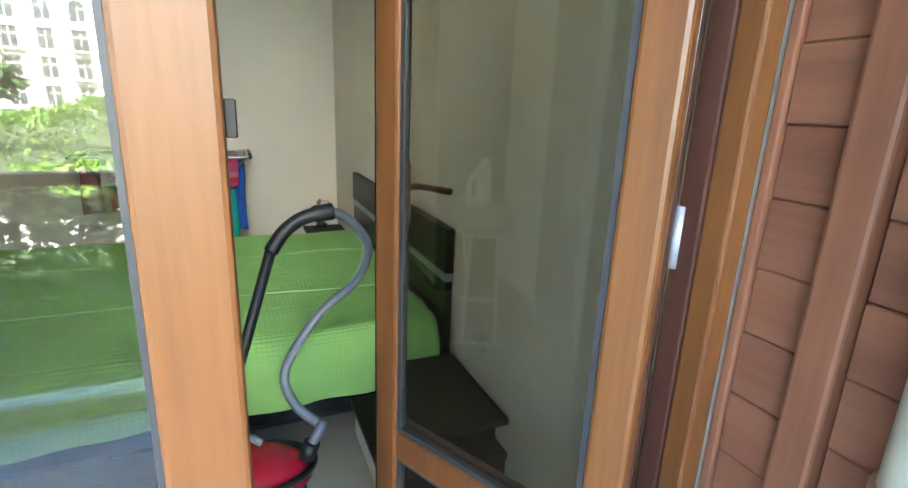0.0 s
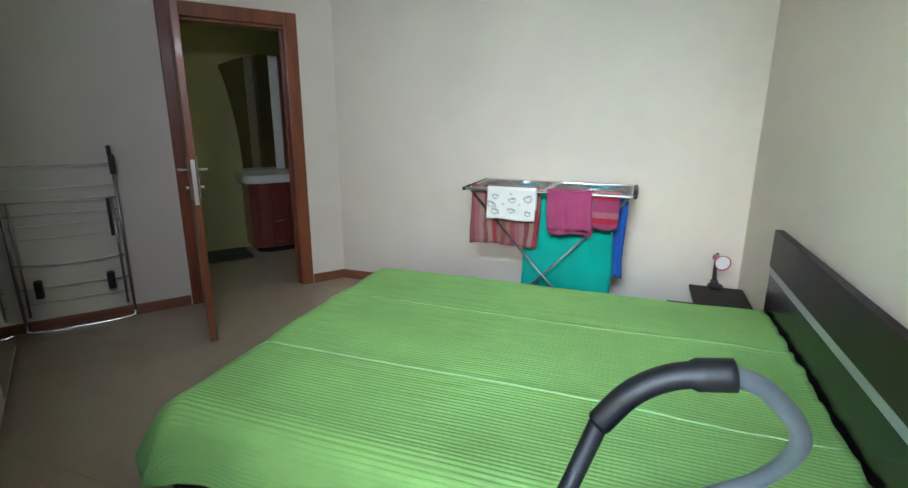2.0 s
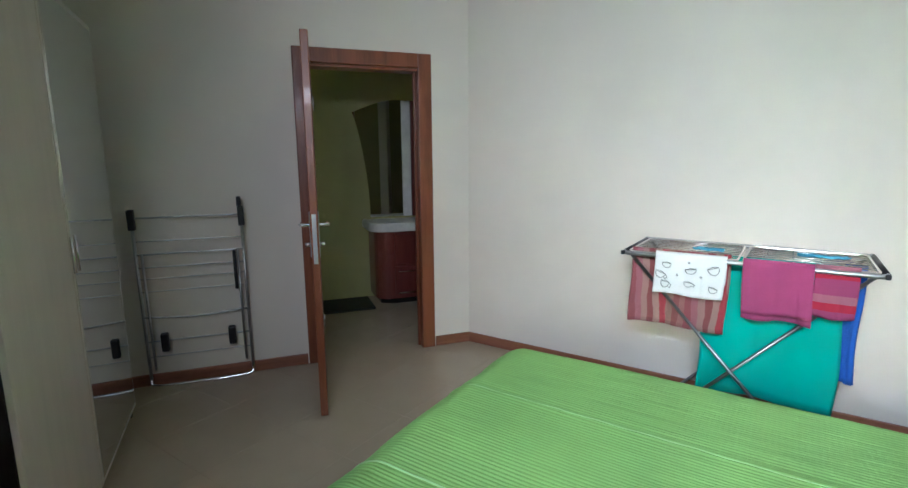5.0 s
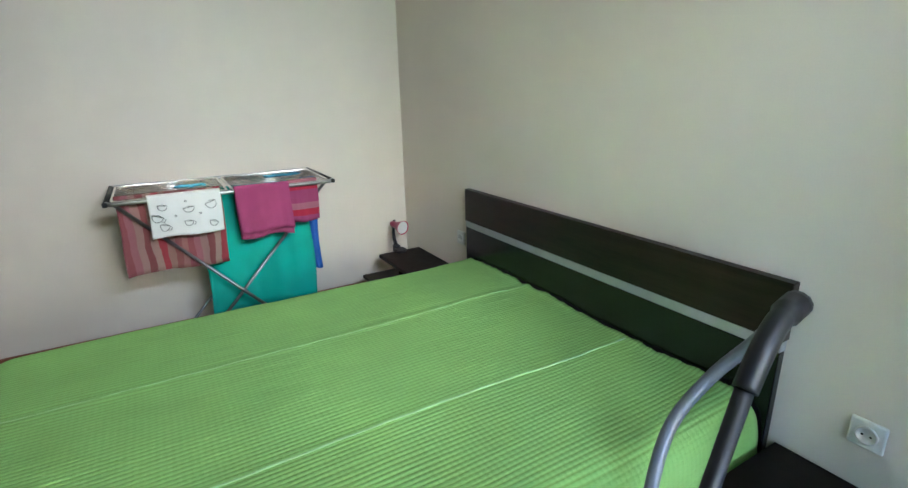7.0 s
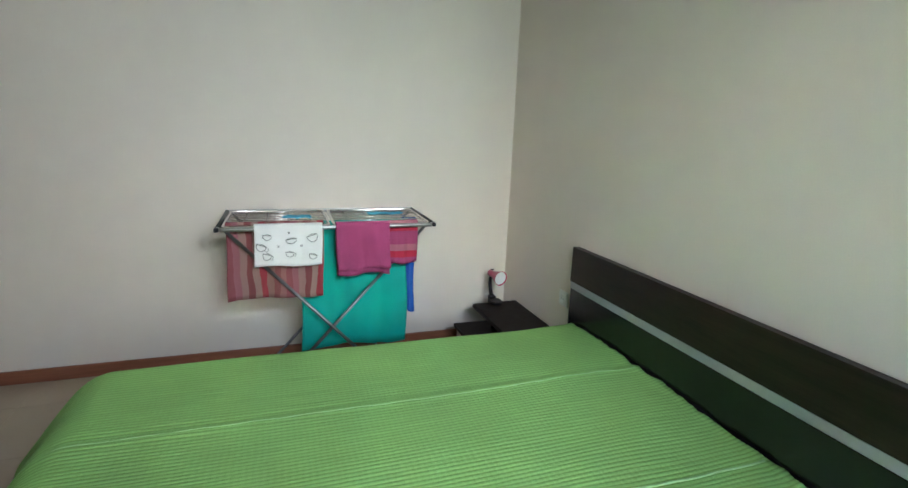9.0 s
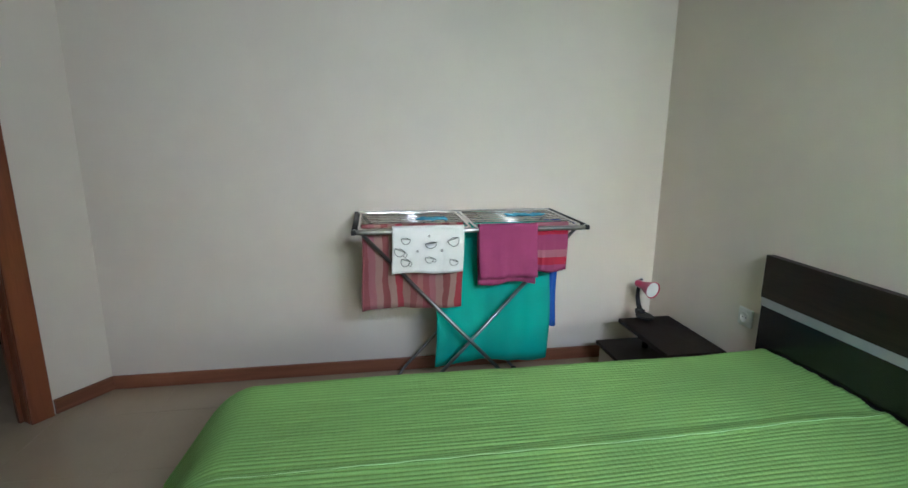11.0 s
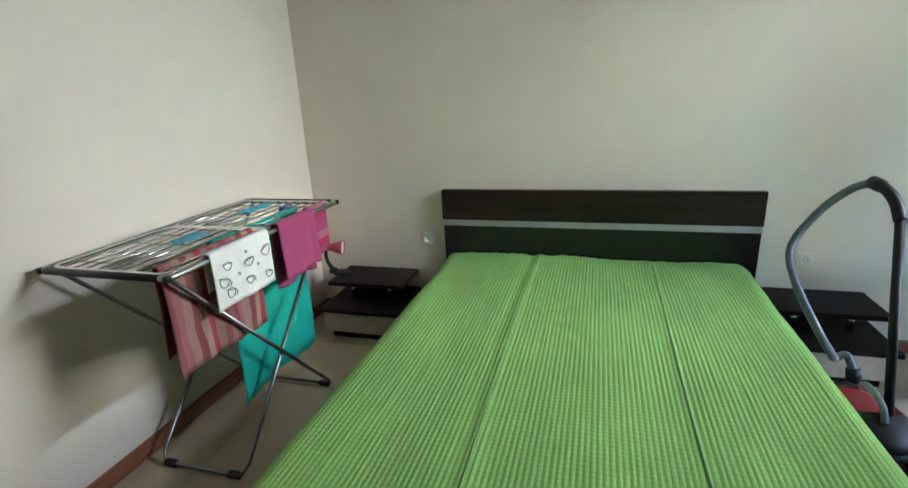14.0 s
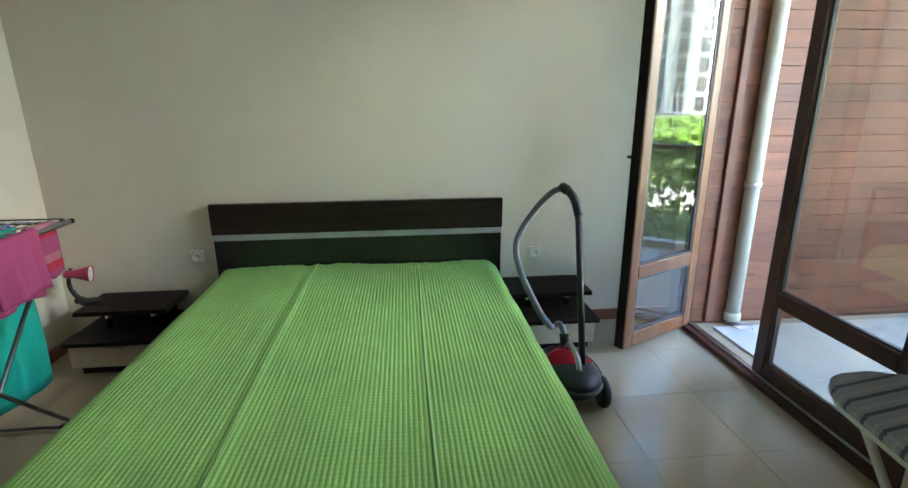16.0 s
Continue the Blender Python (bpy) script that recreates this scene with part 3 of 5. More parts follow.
def balcony_door():
    f = thing("window_1", pose(0, 0, 0), "wooden frame of the balcony door with a fixed glazed side leaf", "window", kind="structure")
    for a, b, z0, z1 in ((-0.098, -0.058, 0, 2.28), (-1.6, -1.525, 0, 2.28), (-1.525, -0.098, 2.2, 2.28)):
        part("window_frame", box(a, b, YF - 0.08, YF - 0.036, z0, z1, 0.005), FRAMEOUT, f)
        part("window_frame", box(a, b, YF - 0.035, YF + 0.012, z0, z1, 0.005), FRAMEIN, f)
    part("threshold", box(-1.525, -0.098, YF - 0.08, YF + 0.01, 0.0, 0.03, 0.006), FRAMEIN, f, "dark wooden threshold")
    part("threshold_strip", box(-1.525, -0.098, YF - 0.05, YF - 0.03, 0.03, 0.04, 0.003), ALU, f)
    s = thing("window_2", pose(-1.522, YF - 0.095, 0), "fixed glazed wooden leaf beside the balcony door", "window", kind="structure")
    glazed_leaf(s, 0.788, 2.2, 0.43, 0.032, FRAMEOUT, FRAMEIN, stile=0.076)
    part("lock_case", box(-0.7345, -0.724, YF - 0.062, YF - 0.05, 1.27, 1.304, 0.0015), BLACK, f, "black lock case")
    ang = math.degrees(math.atan2(0.567, -0.287))
    d = thing("door_2", pose(-0.103, YF + 0.006, 0, 0, 0, ang), "glazed wooden balcony door leaf standing open into the room", "door", kind="structure")
    w = 0.63
    glazed_leaf(d, w, 2.19, 0.45, 0.034, FRAMEIN, FRAMEOUT, stile=0.073, deep=0.066, share=0.4, glass_y=0.05, e=0.012, soft=0.009, lip=0.034)
    part("edge_strip", box(w, w + 0.004, 0.004, 0.062, 0.034, 2.19, 0.001), WENGEV, d, "dark closing edge")
    part("door_handle", tube(curve_points([(w - 0.03, 0.0, 1.12), (w - 0.03, -0.04, 1.12), (w - 0.05, -0.046, 1.12), (w - 0.13, -0.045, 1.12)], 5), 0.008), BRONZE, d, "brown bronze lever handle")
    part("handle_plate", box(w - 0.045, w - 0.015, -0.006, 0.0, 1.04, 1.18, 0.002), BRONZE, d)
    for z in (0.25, 1.12, 1.95):
        part("hinge", tube([(-0.004, -0.006, z - 0.05), (-0.004, -0.006, z + 0.05)], 0.009), STRIP, d, "grey metal hinge")
        part("hinge_plate", box(0.0, 0.03, -0.004, 0.0, z - 0.04, z + 0.04, 0.001), STRIP, d)


balcony_door()
solo("window_casing", box(-0.76, -0.545, WDEPTH + 0.0, WDEPTH + 0.15, 0, 2.4, 0.008), CASING, "broad reddish-brown wooden casing at the window's end", "casing", "structure", m=WW)


# wardrobe
def wardrobe():
    w = thing("wardrobe", WW, "tall wenge wardrobe with a pale ash and a mirror door", "wardrobe")
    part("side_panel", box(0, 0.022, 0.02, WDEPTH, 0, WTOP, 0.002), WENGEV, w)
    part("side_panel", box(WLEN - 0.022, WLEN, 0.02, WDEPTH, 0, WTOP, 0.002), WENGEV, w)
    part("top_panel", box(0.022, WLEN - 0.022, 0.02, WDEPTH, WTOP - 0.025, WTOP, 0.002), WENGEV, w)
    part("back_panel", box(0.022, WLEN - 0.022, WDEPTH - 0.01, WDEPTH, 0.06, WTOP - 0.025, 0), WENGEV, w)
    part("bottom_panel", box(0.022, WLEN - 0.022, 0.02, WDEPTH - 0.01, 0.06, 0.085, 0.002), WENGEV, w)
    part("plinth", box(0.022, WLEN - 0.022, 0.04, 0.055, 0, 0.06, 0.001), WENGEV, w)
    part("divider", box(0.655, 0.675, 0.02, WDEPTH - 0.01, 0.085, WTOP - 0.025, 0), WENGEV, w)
    d1 = part("door", box(0.003, 0.66, 0.0, 0.018, 0.065, WTOP - 0.004, 0.002), BEIGEV, w, "pale ash door")
    part("handle", tube([(0.63, -0.018, 0.98), (0.63, -0.018, 1.12)], 0.006), CHROME, d1)
    d2 = part("door", box(0.668, WLEN - 0.003, 0.0, 0.018, 0.065, WTOP - 0.004, 0.002), BEIGEV, w, "pale door faced with mirror glass")
    part("mirror_glass", box(0.69, WLEN - 0.025, -0.003, -0.0005, 0.09, WTOP - 0.03, 0), MIRROR, d2, "tall mirror glass")
    part("handle", tube([(0.68, -0.018, 0.98), (0.68, -0.018, 1.12)], 0.006), CHROME, d2)


wardrobe()


def soft_block(sx, sy, sz, amp, seed, seg=4):
    """A padded block, with its base flat at z = 0."""
    bm = bmesh.new()
    bmesh.ops.create_cube(bm, size=1, matrix=Matrix.Translation((0, 0, 0.5)))
    bmesh.ops.scale(bm, vec=(sx, sy, sz), verts=bm.verts)
    bmesh.ops.bevel(bm, geom=bm.edges[:], offset=min(sx, sy, sz) * 0.3, segments=3, affect="EDGES")
    bmesh.ops.subdivide_edges(bm, edges=bm.edges[:], cuts=2, use_grid_fill=True)
    for v in bm.verts:
        if v.co.z > 0.01:
            v.co += noise.noise_vector(v.co * 6 + Vector((seed, 0, 0))) * amp
    for f in bm.faces:
        f.smooth = True
    return bm


solo("folded_blanket", soft_block(0.5, 0.42, 0.24, 0.02, 3), BAGGREEN, "green fleece blanket folded on the wardrobe", "blanket", m=WW @ pose(0.55, 0.25, WTOP))


def black_bag():
    b = thing("travel_bag", WW @ pose(1.15, 0.2, WTOP), "black travel bag lying on top of the wardrobe", "bag")
    part("body", soft_block(0.46, 0.3, 0.24, 0.012, 9), BLACK, b)
    for y in (-0.06, 0.06):
        part("handle", tube(curve_points([(-0.1, y, 0.225), (-0.08, y, 0.29), (0.08, y, 0.29), (0.1, y, 0.225)], 5), 0.012), BLACK, b)


black_bag()


# bed
BX0, BX1, BY0, BY1, BZ = -2.03, 0.0, -1.655, -0.035, 0.462


def bed():
    b = thing("bed", pose(0, 0, 0), "double bed with a dark wenge headboard and base", "bed")
    part("headboard_top", box(0.0, 0.036, -1.71, 0.0, 0.668, 0.848, 0.003), WENGE, b, "wenge headboard panel")
    part("headboard_bottom", box(0.004, 0.034, -1.705, -0.005, 0.1, 0.632, 0.003), BLACKLAM, b, "black headboard panel")
    part("headboard_strip", box(0.002, 0.034, -1.706, -0.004, 0.632, 0.668, 0.002), STRIP, b, "aluminium strip")
    for y in (-1.655, -0.062):
        part("side_rail", box(-2.02, 0.003, y, y + 0.025, 0.1, 0.29, 0.003), WENGE, b)
    part("foot_rail", box(-2.045, -2.02, -1.655, -0.037, 0.1, 0.29, 0.003), WENGE, b)
    part("base", box(-2.0, -0.01, -1.66, -0.05, 0.12, 0.25, 0.002), BLACKLAM, b)
    for x in (-1.95, -0.1):
        for y in (-1.62, -0.1):
            part("leg", box(x - 0.035, x + 0.035, y - 0.035, y + 0.035, 0, 0.12, 0.003), BLACKLAM, b)
    part("mattress", box(-1.995, -0.012, -1.63, -0.06, 0.251, 0.44, 0.04, 3), WHITECL, b, "white mattress")


bed()


def bedspread():
    """A ribbed cotton throw over the whole mattress, hanging down at the foot and both sides."""
    cy, hw, lm, rad, drop = (BY0 + BY1) / 2, (BY1 - BY0) / 2 - 0.065, -BX0 - 0.085, 0.085, 0.26
    reach = rad * math.pi / 2 + drop - rad
    ns, nl = 861, 120
    s = np.linspace(-hw - reach, hw + reach, ns)
    l = np.concatenate([np.linspace(0.004, lm, 84, endpoint=False), np.linspace(lm, lm + reach, nl - 84)])
    S, L = np.meshgrid(s, l)
    dy, dx = np.maximum(0, np.abs(S) - hw), np.maximum(0, L - lm)
    r = np.hypot(dx, dy)
    rc = np.minimum(r, reach)
    safe = np.where(r > 0, r, 1)
    ux, uy = dx / safe, dy / safe * np.sign(S)
    arc = np.minimum(rc, rad * math.pi / 2)
    out = rad * np.sin(arc / rad)
    down = rad * (1 - np.cos(arc / rad)) + np.maximum(0, rc - rad * math.pi / 2)
    foot = np.abs(ux) ** 2
    down = down + foot * 0.07 * np.clip((rc - rad) / (reach - rad), 0, 1)
    hang = np.clip(down / drop, 0, 1)
    along = np.where(np.abs(uy) > np.abs(ux), L, S)
    out = out + hang * (0.03 + 0.145 * foot + 0.012 * np.sin(along * 9 + 1.3) + 0.008 * np.sin(along * 23))
    X = -(np.minimum(L, lm) + out * ux)
    Y = cy + np.clip(S, -hw, hw) + out * uy
    Z = BZ - down
    rib = 0.0042 * np.abs(np.sin(np.pi * S / 0.0165)) ** 0.8
    wav = 0.0045 * np.sin(S * 5.1 + 2.2 * np.sin(L * 1.3)) + 0.003 * np.sin(L * 3.7 + S * 2.1) + 0.0025 * np.sin(S * 17 + L * 6 + 3 * np.sin(L * 2.1))
    soft = (0.45 + 0.55 * np.clip((L - 0.25) / 0.8, 0, 1)) * (0.75 + 0.25 * np.sin(S * 3.1 + 1.7 * np.sin(L * 2.7)) * np.sin(L * 5.3 + S * 1.9))
    grid = np.random.RandomState(3).rand(ns, 26)
    k0 = np.clip((L / L.max() * 24).astype(int), 0, 24)
    fr = L / L.max() * 24 - k0
    cols = np.repeat(np.arange(ns)[None, :] // 8, nl, 0)
    soft = soft * (0.55 + 0.8 * ((1 - fr) * grid[cols, k0] + fr * grid[cols, k0 + 1]))
    rib = rib * soft
    seam = 0.0055 * np.exp(-((S - (-0.585 - cy) - 0.02 * np.sin(L * 2.1)) / 0.022) ** 2) - 0.0035 * np.exp(-((S - (-0.545 - cy) - 0.02 * np.sin(L * 2.1)) / 0.03) ** 2)
    lift = rib + wav + seam
    flat = 1 - hang
    Z += lift * (0.25 + 0.75 * flat)
    Y += 0.45 * rib * uy * hang
    X -= 0.45 * rib * ux * hang
    edge = np.clip(1 - L / 0.05, 0, 1)
    Z += edge * (0.006 + 0.002 * np.sin(S * 83 + 3 * np.sin(S * 13)) + 0.002 * np.sin(S * 11 + 1.0))
    X = X - edge * 0.006 * (1 + np.sin(S * 37) * np.sin(S * 11))
    X = X * (1.02 + 0.014 * S / hw)
    pts = np.stack([X, Y, Z], -1)
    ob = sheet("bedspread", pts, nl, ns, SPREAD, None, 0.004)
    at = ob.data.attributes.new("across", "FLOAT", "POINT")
    rib_s = np.clip(S, -hw - 0.05, hw + 0.05).ravel()
    at.data.foreach_set("value", np.concatenate([rib_s, rib_s]).astype(np.float32))
    tagged(ob, "lime green ribbed cotton bedspread with sewn seams over the bed", "bedspread")
    for y0, r in ((-1.185, 0.0035), (-0.585, 0.0015)):
        k = int(np.argmin(np.abs(s - (y0 - cy))))
        line = [(X[q, k], Y[q, k] + 0.006 * math.sin(L[q, k] * 2.3 + y0), Z[q, k] + 0.0015 + 0.0015 * math.sin(L[q, k] * 40)) for q in range(1, nl, 2)]
        part("seam", tube(line, r, 6), SEAM, ob, "raised pale green seam")


bedspread()


# nightstands
def nightstand(m):
    n = thing("nightstand", m, "low wenge nightstand with a raised top and a pale drawer", "nightstand", "nightstands beside the bed")
    # local x across the wall, local y away from the wall
    part("plinth", box(0.03, 0.45, 0.02, 0.36, 0, 0.05, 0.002), BLACKLAM, n)
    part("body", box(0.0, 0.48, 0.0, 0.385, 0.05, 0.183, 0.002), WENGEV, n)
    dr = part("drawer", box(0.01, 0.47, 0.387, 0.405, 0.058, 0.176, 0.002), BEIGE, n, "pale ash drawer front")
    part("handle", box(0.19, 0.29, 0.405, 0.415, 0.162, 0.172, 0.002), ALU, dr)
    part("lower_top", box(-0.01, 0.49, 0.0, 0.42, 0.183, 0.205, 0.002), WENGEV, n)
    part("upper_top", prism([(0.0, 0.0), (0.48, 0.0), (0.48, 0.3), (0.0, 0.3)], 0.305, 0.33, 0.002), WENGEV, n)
    part("back_board", box(0.08, 0.4, 0.0, 0.02, 0.205, 0.305, 0.001), BLACKLAM, n)
    for x in (0.12, 0.36):
        part("post", tube([(x, 0.2, 0.205), (x, 0.2, 0.305)], 0.016, 14), CHROME, n, "chrome post")
    return n


ns = nightstand(pose(XE - 0.016, 0.19, 0, 0, 0, 90))
copy_thing(ns, pose(XE - 0.016, -2.205, 0, 0, 0, 90))


def desk_lamp():
    d = thing("desk_lamp", pose(-0.12, 0.655, 0.33), "small pink clip-on reading lamp with a black arm on the nightstand", "lamp")
    part("base", prism([(0.045 * math.cos(a), 0.06 * math.sin(a)) for a in np.linspace(0, 2 * math.pi, 20, endpoint=False)], 0.0, 0.018, 0.006), BLACK, d, "flat black foot")
    part("clip", box(-0.022, 0.022, 0.03, 0.075, 0.002, 0.034, 0.008), BLACK, d)
    part("arm", tube(curve_points([(0.0, 0.05, 0.025), (0.0, 0.075, 0.055), (0.0, 0.092, 0.1), (0.0, 0.09, 0.15)], 6), lambda u: 0.014 - 0.004 * u, 12), BLACK, d)
    head = look((0.0, 0.085, 0.172), (0.075, -0.25, 0.15))
    part("shade", lathe([(0.0, 0.022), (0.016, 0.02), (0.022, 0.01), (0.022, -0.026), (0.026, -0.04), (0.046, -0.104), (0.048, -0.108), (0.045, -0.107), (0.025, -0.046), (0.0, -0.042)], 28, head), PINK, d, "pink lamp head")
    part("reflector", lathe([(0.0, -0.058), (0.025, -0.062), (0.042, -0.103)], 28, head), LAMPIN, d, "white inner reflector")
    part("bulb", lathe([(0.0, -0.1), (0.013, -0.096), (0.02, -0.082), (0.018, -0.068), (0.01, -0.055)], 16, head), WHITEPL, d)
    part("switch", box(-0.008, 0.008, 0.06, 0.075, 0.198, 0.206, 0.002), BLACK, d)


desk_lamp()


def socket(m):
    s = thing("wall_socket", m, "white single wall socket on the wall beside the bed", "socket", "sockets beside the bed")
    part("plate", box(-0.041, 0.041, -0.011, 0.0, -0.041, 0.041, 0.005), WHITEPL, s)
    c = lathe([(0.026, 0), (0.026, 0.006), (0.021, 0.006), (0.02, 0.0015), (0.0, 0.0015)], 24, Matrix.Translation((0, -0.0105, 0)) @ Matrix.Rotation(radians(90), 4, "X"))
    part("insert", c, WHITEPL, s)
    for x in (-0.0095, 0.0095):
        part("contact_hole", tube([(x, -0.0135, 0), (x, -0.0122, 0)], 0.0028, 8), BLACK, s)
    return s


so = socket(pose(XE - 0.0005, 0.115, 0.53, 0, 0, -90))
copy_thing(so, pose(XE - 0.0005, -1.93, 0.485, 0, 0, -90))

# drying rack
RX0, RX1, RY0, RY1, RZ = -1.675, -0.635, 0.335, 0.853, 0.915


def drying_rack():
    d = thing("drying_rack", pose((RX0 + RX1) / 2, (RY0 + RY1) / 2, 0), "chrome folding drying rack with laundry, standing against the wall", "drying rack")
    cx, cy = (RX0 + RX1) / 2, (RY0 + RY1) / 2
    hx, hy = (RX1 - RX0) / 2, (RY1 - RY0) / 2

    def loop(x0, x1, y0, y1, z, c=0.03):
        pts = []
        for px, py, a0 in ((x1 - c, y1 - c, 0), (x0 + c, y1 - c, 90), (x0 + c, y0 + c, 180), (x1 - c, y0 + c, 270)):
            for k in range(5):
                a = radians(a0 + 22.5 * k)
                pts.append((px + c * math.cos(a), py + c * math.sin(a), z))
        return pts

    part("top_frame", tube(loop(-hx, hx, -hy, hy, RZ), 0.0105, 10, closed=True), STEEL, d)
    for s, (a, b) in ((-1, (-hx + 0.02, -0.012)), (1, (0.012, hx - 0.02))):
        part("inner_frame", tube(loop(a, b, -hy + 0.022, hy - 0.022, RZ + 0.004, 0.035), 0.007, 8, closed=True), CHROME, d)
        for k in range(9):
            y = -hy + 0.06 + k * (2 * hy - 0.12) / 8
            part("wire", tube([(a + 0.004, y, RZ + 0.005), (b - 0.004, y, RZ + 0.005)], 0.003, 6), CHROME, d)
        for u in (0.17, 0.39, 0.61, 0.83):
            part("cross_bar", tube([(a + (b - a) * u, -hy + 0.02, RZ - 0.002), (a + (b - a) * u, hy - 0.02, RZ - 0.002)], 0.0032, 6), CHROME, d)
        # end bars coloured black, painting in the shadow on the frame's ends
        part("end_bar", tube([(s * hx, -hy + 0.03, RZ), (s * hx, hy - 0.03, RZ)], 0.0125, 10), BLACK, d, "end bar blackened to look shadowed")
        part("corner_cap", box(s * hx - 0.012, s * hx + 0.008, -hy - 0.009, -hy + 0.012, RZ - 0.01, RZ + 0.011, 0.004), BLACK, d, "black corner cap")
        part("corner_cap", box(s * hx - 0.012, s * hx + 0.008, hy - 0.014, hy + 0.004, RZ - 0.01, RZ + 0.011, 0.004), BLACK, d, "black corner cap")
    for s, ins in ((-1, 0.035), (1, 0.055)):
        f = 0.3
        pts = [(s * (hx - 0.03), -hy + ins, RZ - 0.01), (-s * f, -hy + ins, 0.05), (-s * (f + 0.03), -hy + ins + 0.02, 0.014), (-s * (f + 0.03), hy - ins - 0.02, 0.014),
               (-s * f, hy - ins, 0.05), (s * (hx - 0.03), hy - ins, RZ - 0.01)]
        part("leg_frame", tube(pts, 0.0085, 10), DARKSTEEL, d, "bent dark steel leg frame")
        for y in (-hy + ins + 0.05, hy - ins - 0.05):
            part("foot", box(-s * (f + 0.03) - 0.014, -s * (f + 0.03) + 0.014, y - 0.03, y + 0.03, 0.0, 0.026, 0.008), BLACK, d, "black rubber foot")
    return d


drying_rack()


def hung(name, x0, x1, y, z_front, z_back, mat, label, category, seed, thick=0.004, top=RZ + 0.016, ripple=0.012, gap=0.012, cols=40):
    """A cloth laid over a rail that runs along x, with its two ends hanging."""
    rnd = random.Random(seed)
    ph = [rnd.uniform(0, 6.28) for _ in range(4)]
    fr, bk = top - z_front, top - z_back
    path = [(-gap, -fr + fr * k / 14) for k in range(14)]
    path += [(-gap * math.cos(a), gap * 0.6 * math.sin(a)) for a in np.linspace(0, math.pi, 7)]
    path += [(gap, -bk * k / 14) for k in range(1, 15)]
    pts = []
    for oy, oz in path:
        for c in range(cols):
            u = c / (cols - 1)
            depth = min(1, max(0, -oz) / 0.25)
            side = -1 if oy < 0 else 1
            w = ripple * depth * (math.sin(u * 9 + ph[0]) + 0.6 * math.sin(u * 21 + ph[1]) + 0.3 * math.sin(u * 38 + ph[2]))
            x = x0 + (x1 - x0) * u + 0.008 * depth * math.sin(oz * 9 + ph[3])
            pts.append((x, y + oy + w * 0.6 + side * 0.012 * depth * abs(math.sin(u * 4 + ph[2])), top + oz + (0.006 * math.sin(u * 7 + ph[1]) * depth if oz < -0.05 else 0)))
    cx = (x0 + x1) / 2
    pts = [(a - cx, b - y, c - z_front) for a, b, c in pts]
    ob = sheet(name, pts, len(path), cols, mat, None, thick)
    ob.matrix_world = pose(cx, y, z_front)
    return tagged(ob, label, category, "laundry on the drying rack")


hung("striped_towel", -1.645, -1.195, RY0 + 0.075, 0.55, 0.62, REDSTR, "red, pink and brown striped towel hanging on the drying rack", "towel", 1)
wc = hung("patterned_cloth", -1.515, -1.205, RY0 + 0.0, 0.735, 0.8, WHITECL, "white tea towel with small grey drawings on the drying rack", "cloth", 2, ripple=0.006, gap=0.016)
hung("magenta_towel", -1.14, -0.875, RY0 + 0.0, 0.7, 0.66, MAGENTA, "magenta terry towel folded over the drying rack", "towel", 3, gap=0.018, ripple=0.008)
hung("striped_magenta_towel", -0.872, -0.72, RY0 + 0.03, 0.712, 0.7, MAGSTR, "magenta and red striped towel on the drying rack", "towel", 4, gap=0.014, ripple=0.008, cols=24)
hung("teal_towel", -1.315, -0.745, RY0 + 0.165, 0.22, 0.55, TEAL, "large teal terry towel hanging low from the drying rack", "towel", 5, ripple=0.014, top=RZ - 0.004)
hung("blue_cloth", -0.757, -0.677, RY0 + 0.235, 0.36, 0.5, BLUECL, "deep blue cloth hanging at the end of the drying rack", "cloth", 6, cols=16, top=RZ - 0.006)


def print_marks():
    """Small cup and bowl outlines printed on the white cloth."""
    rnd = random.Random(4)
    for k, (x, z) in enumerate(((-0.1, 0.14), (0.0, 0.055), (0.11, 0.13), (-0.105, 0.045), (0.105, 0.04), (-0.05, 0.1), (0.055, 0.1), (0.0, 0.165), (0.01, 0.12), (-0.13, 0.09))):
        w, h, t = 0.018 + rnd.random() * 0.008, 0.013 + rnd.random() * 0.008, radians(rnd.uniform(-35, 35))
        outline = [(-w * math.cos(a), h - 1.7 * h * math.sin(a)) for a in np.linspace(0, math.pi, 7)]
        if k % 2:
            outline += [(w * 1.5, h * 0.6), (w * 1.35, -h * 0.2), (w * 0.8, -h * 0.1), (w, h)]
        outline += [(-w, h), (0, h * 1.4), (w, h)]
        q = [(x + a * math.cos(t) - b * math.sin(t), -0.03, z + a * math.sin(t) + b * math.cos(t)) for a, b in outline]
        if 4 < k < 8:
            q = [(x + 0.004 * math.cos(a), -0.03, z + 0.004 * math.sin(a)) for a in np.linspace(0, 6.28, 8)]
        part("print_mark", tube(q, 0.0016, 5), PRINT, wc)


print_marks()


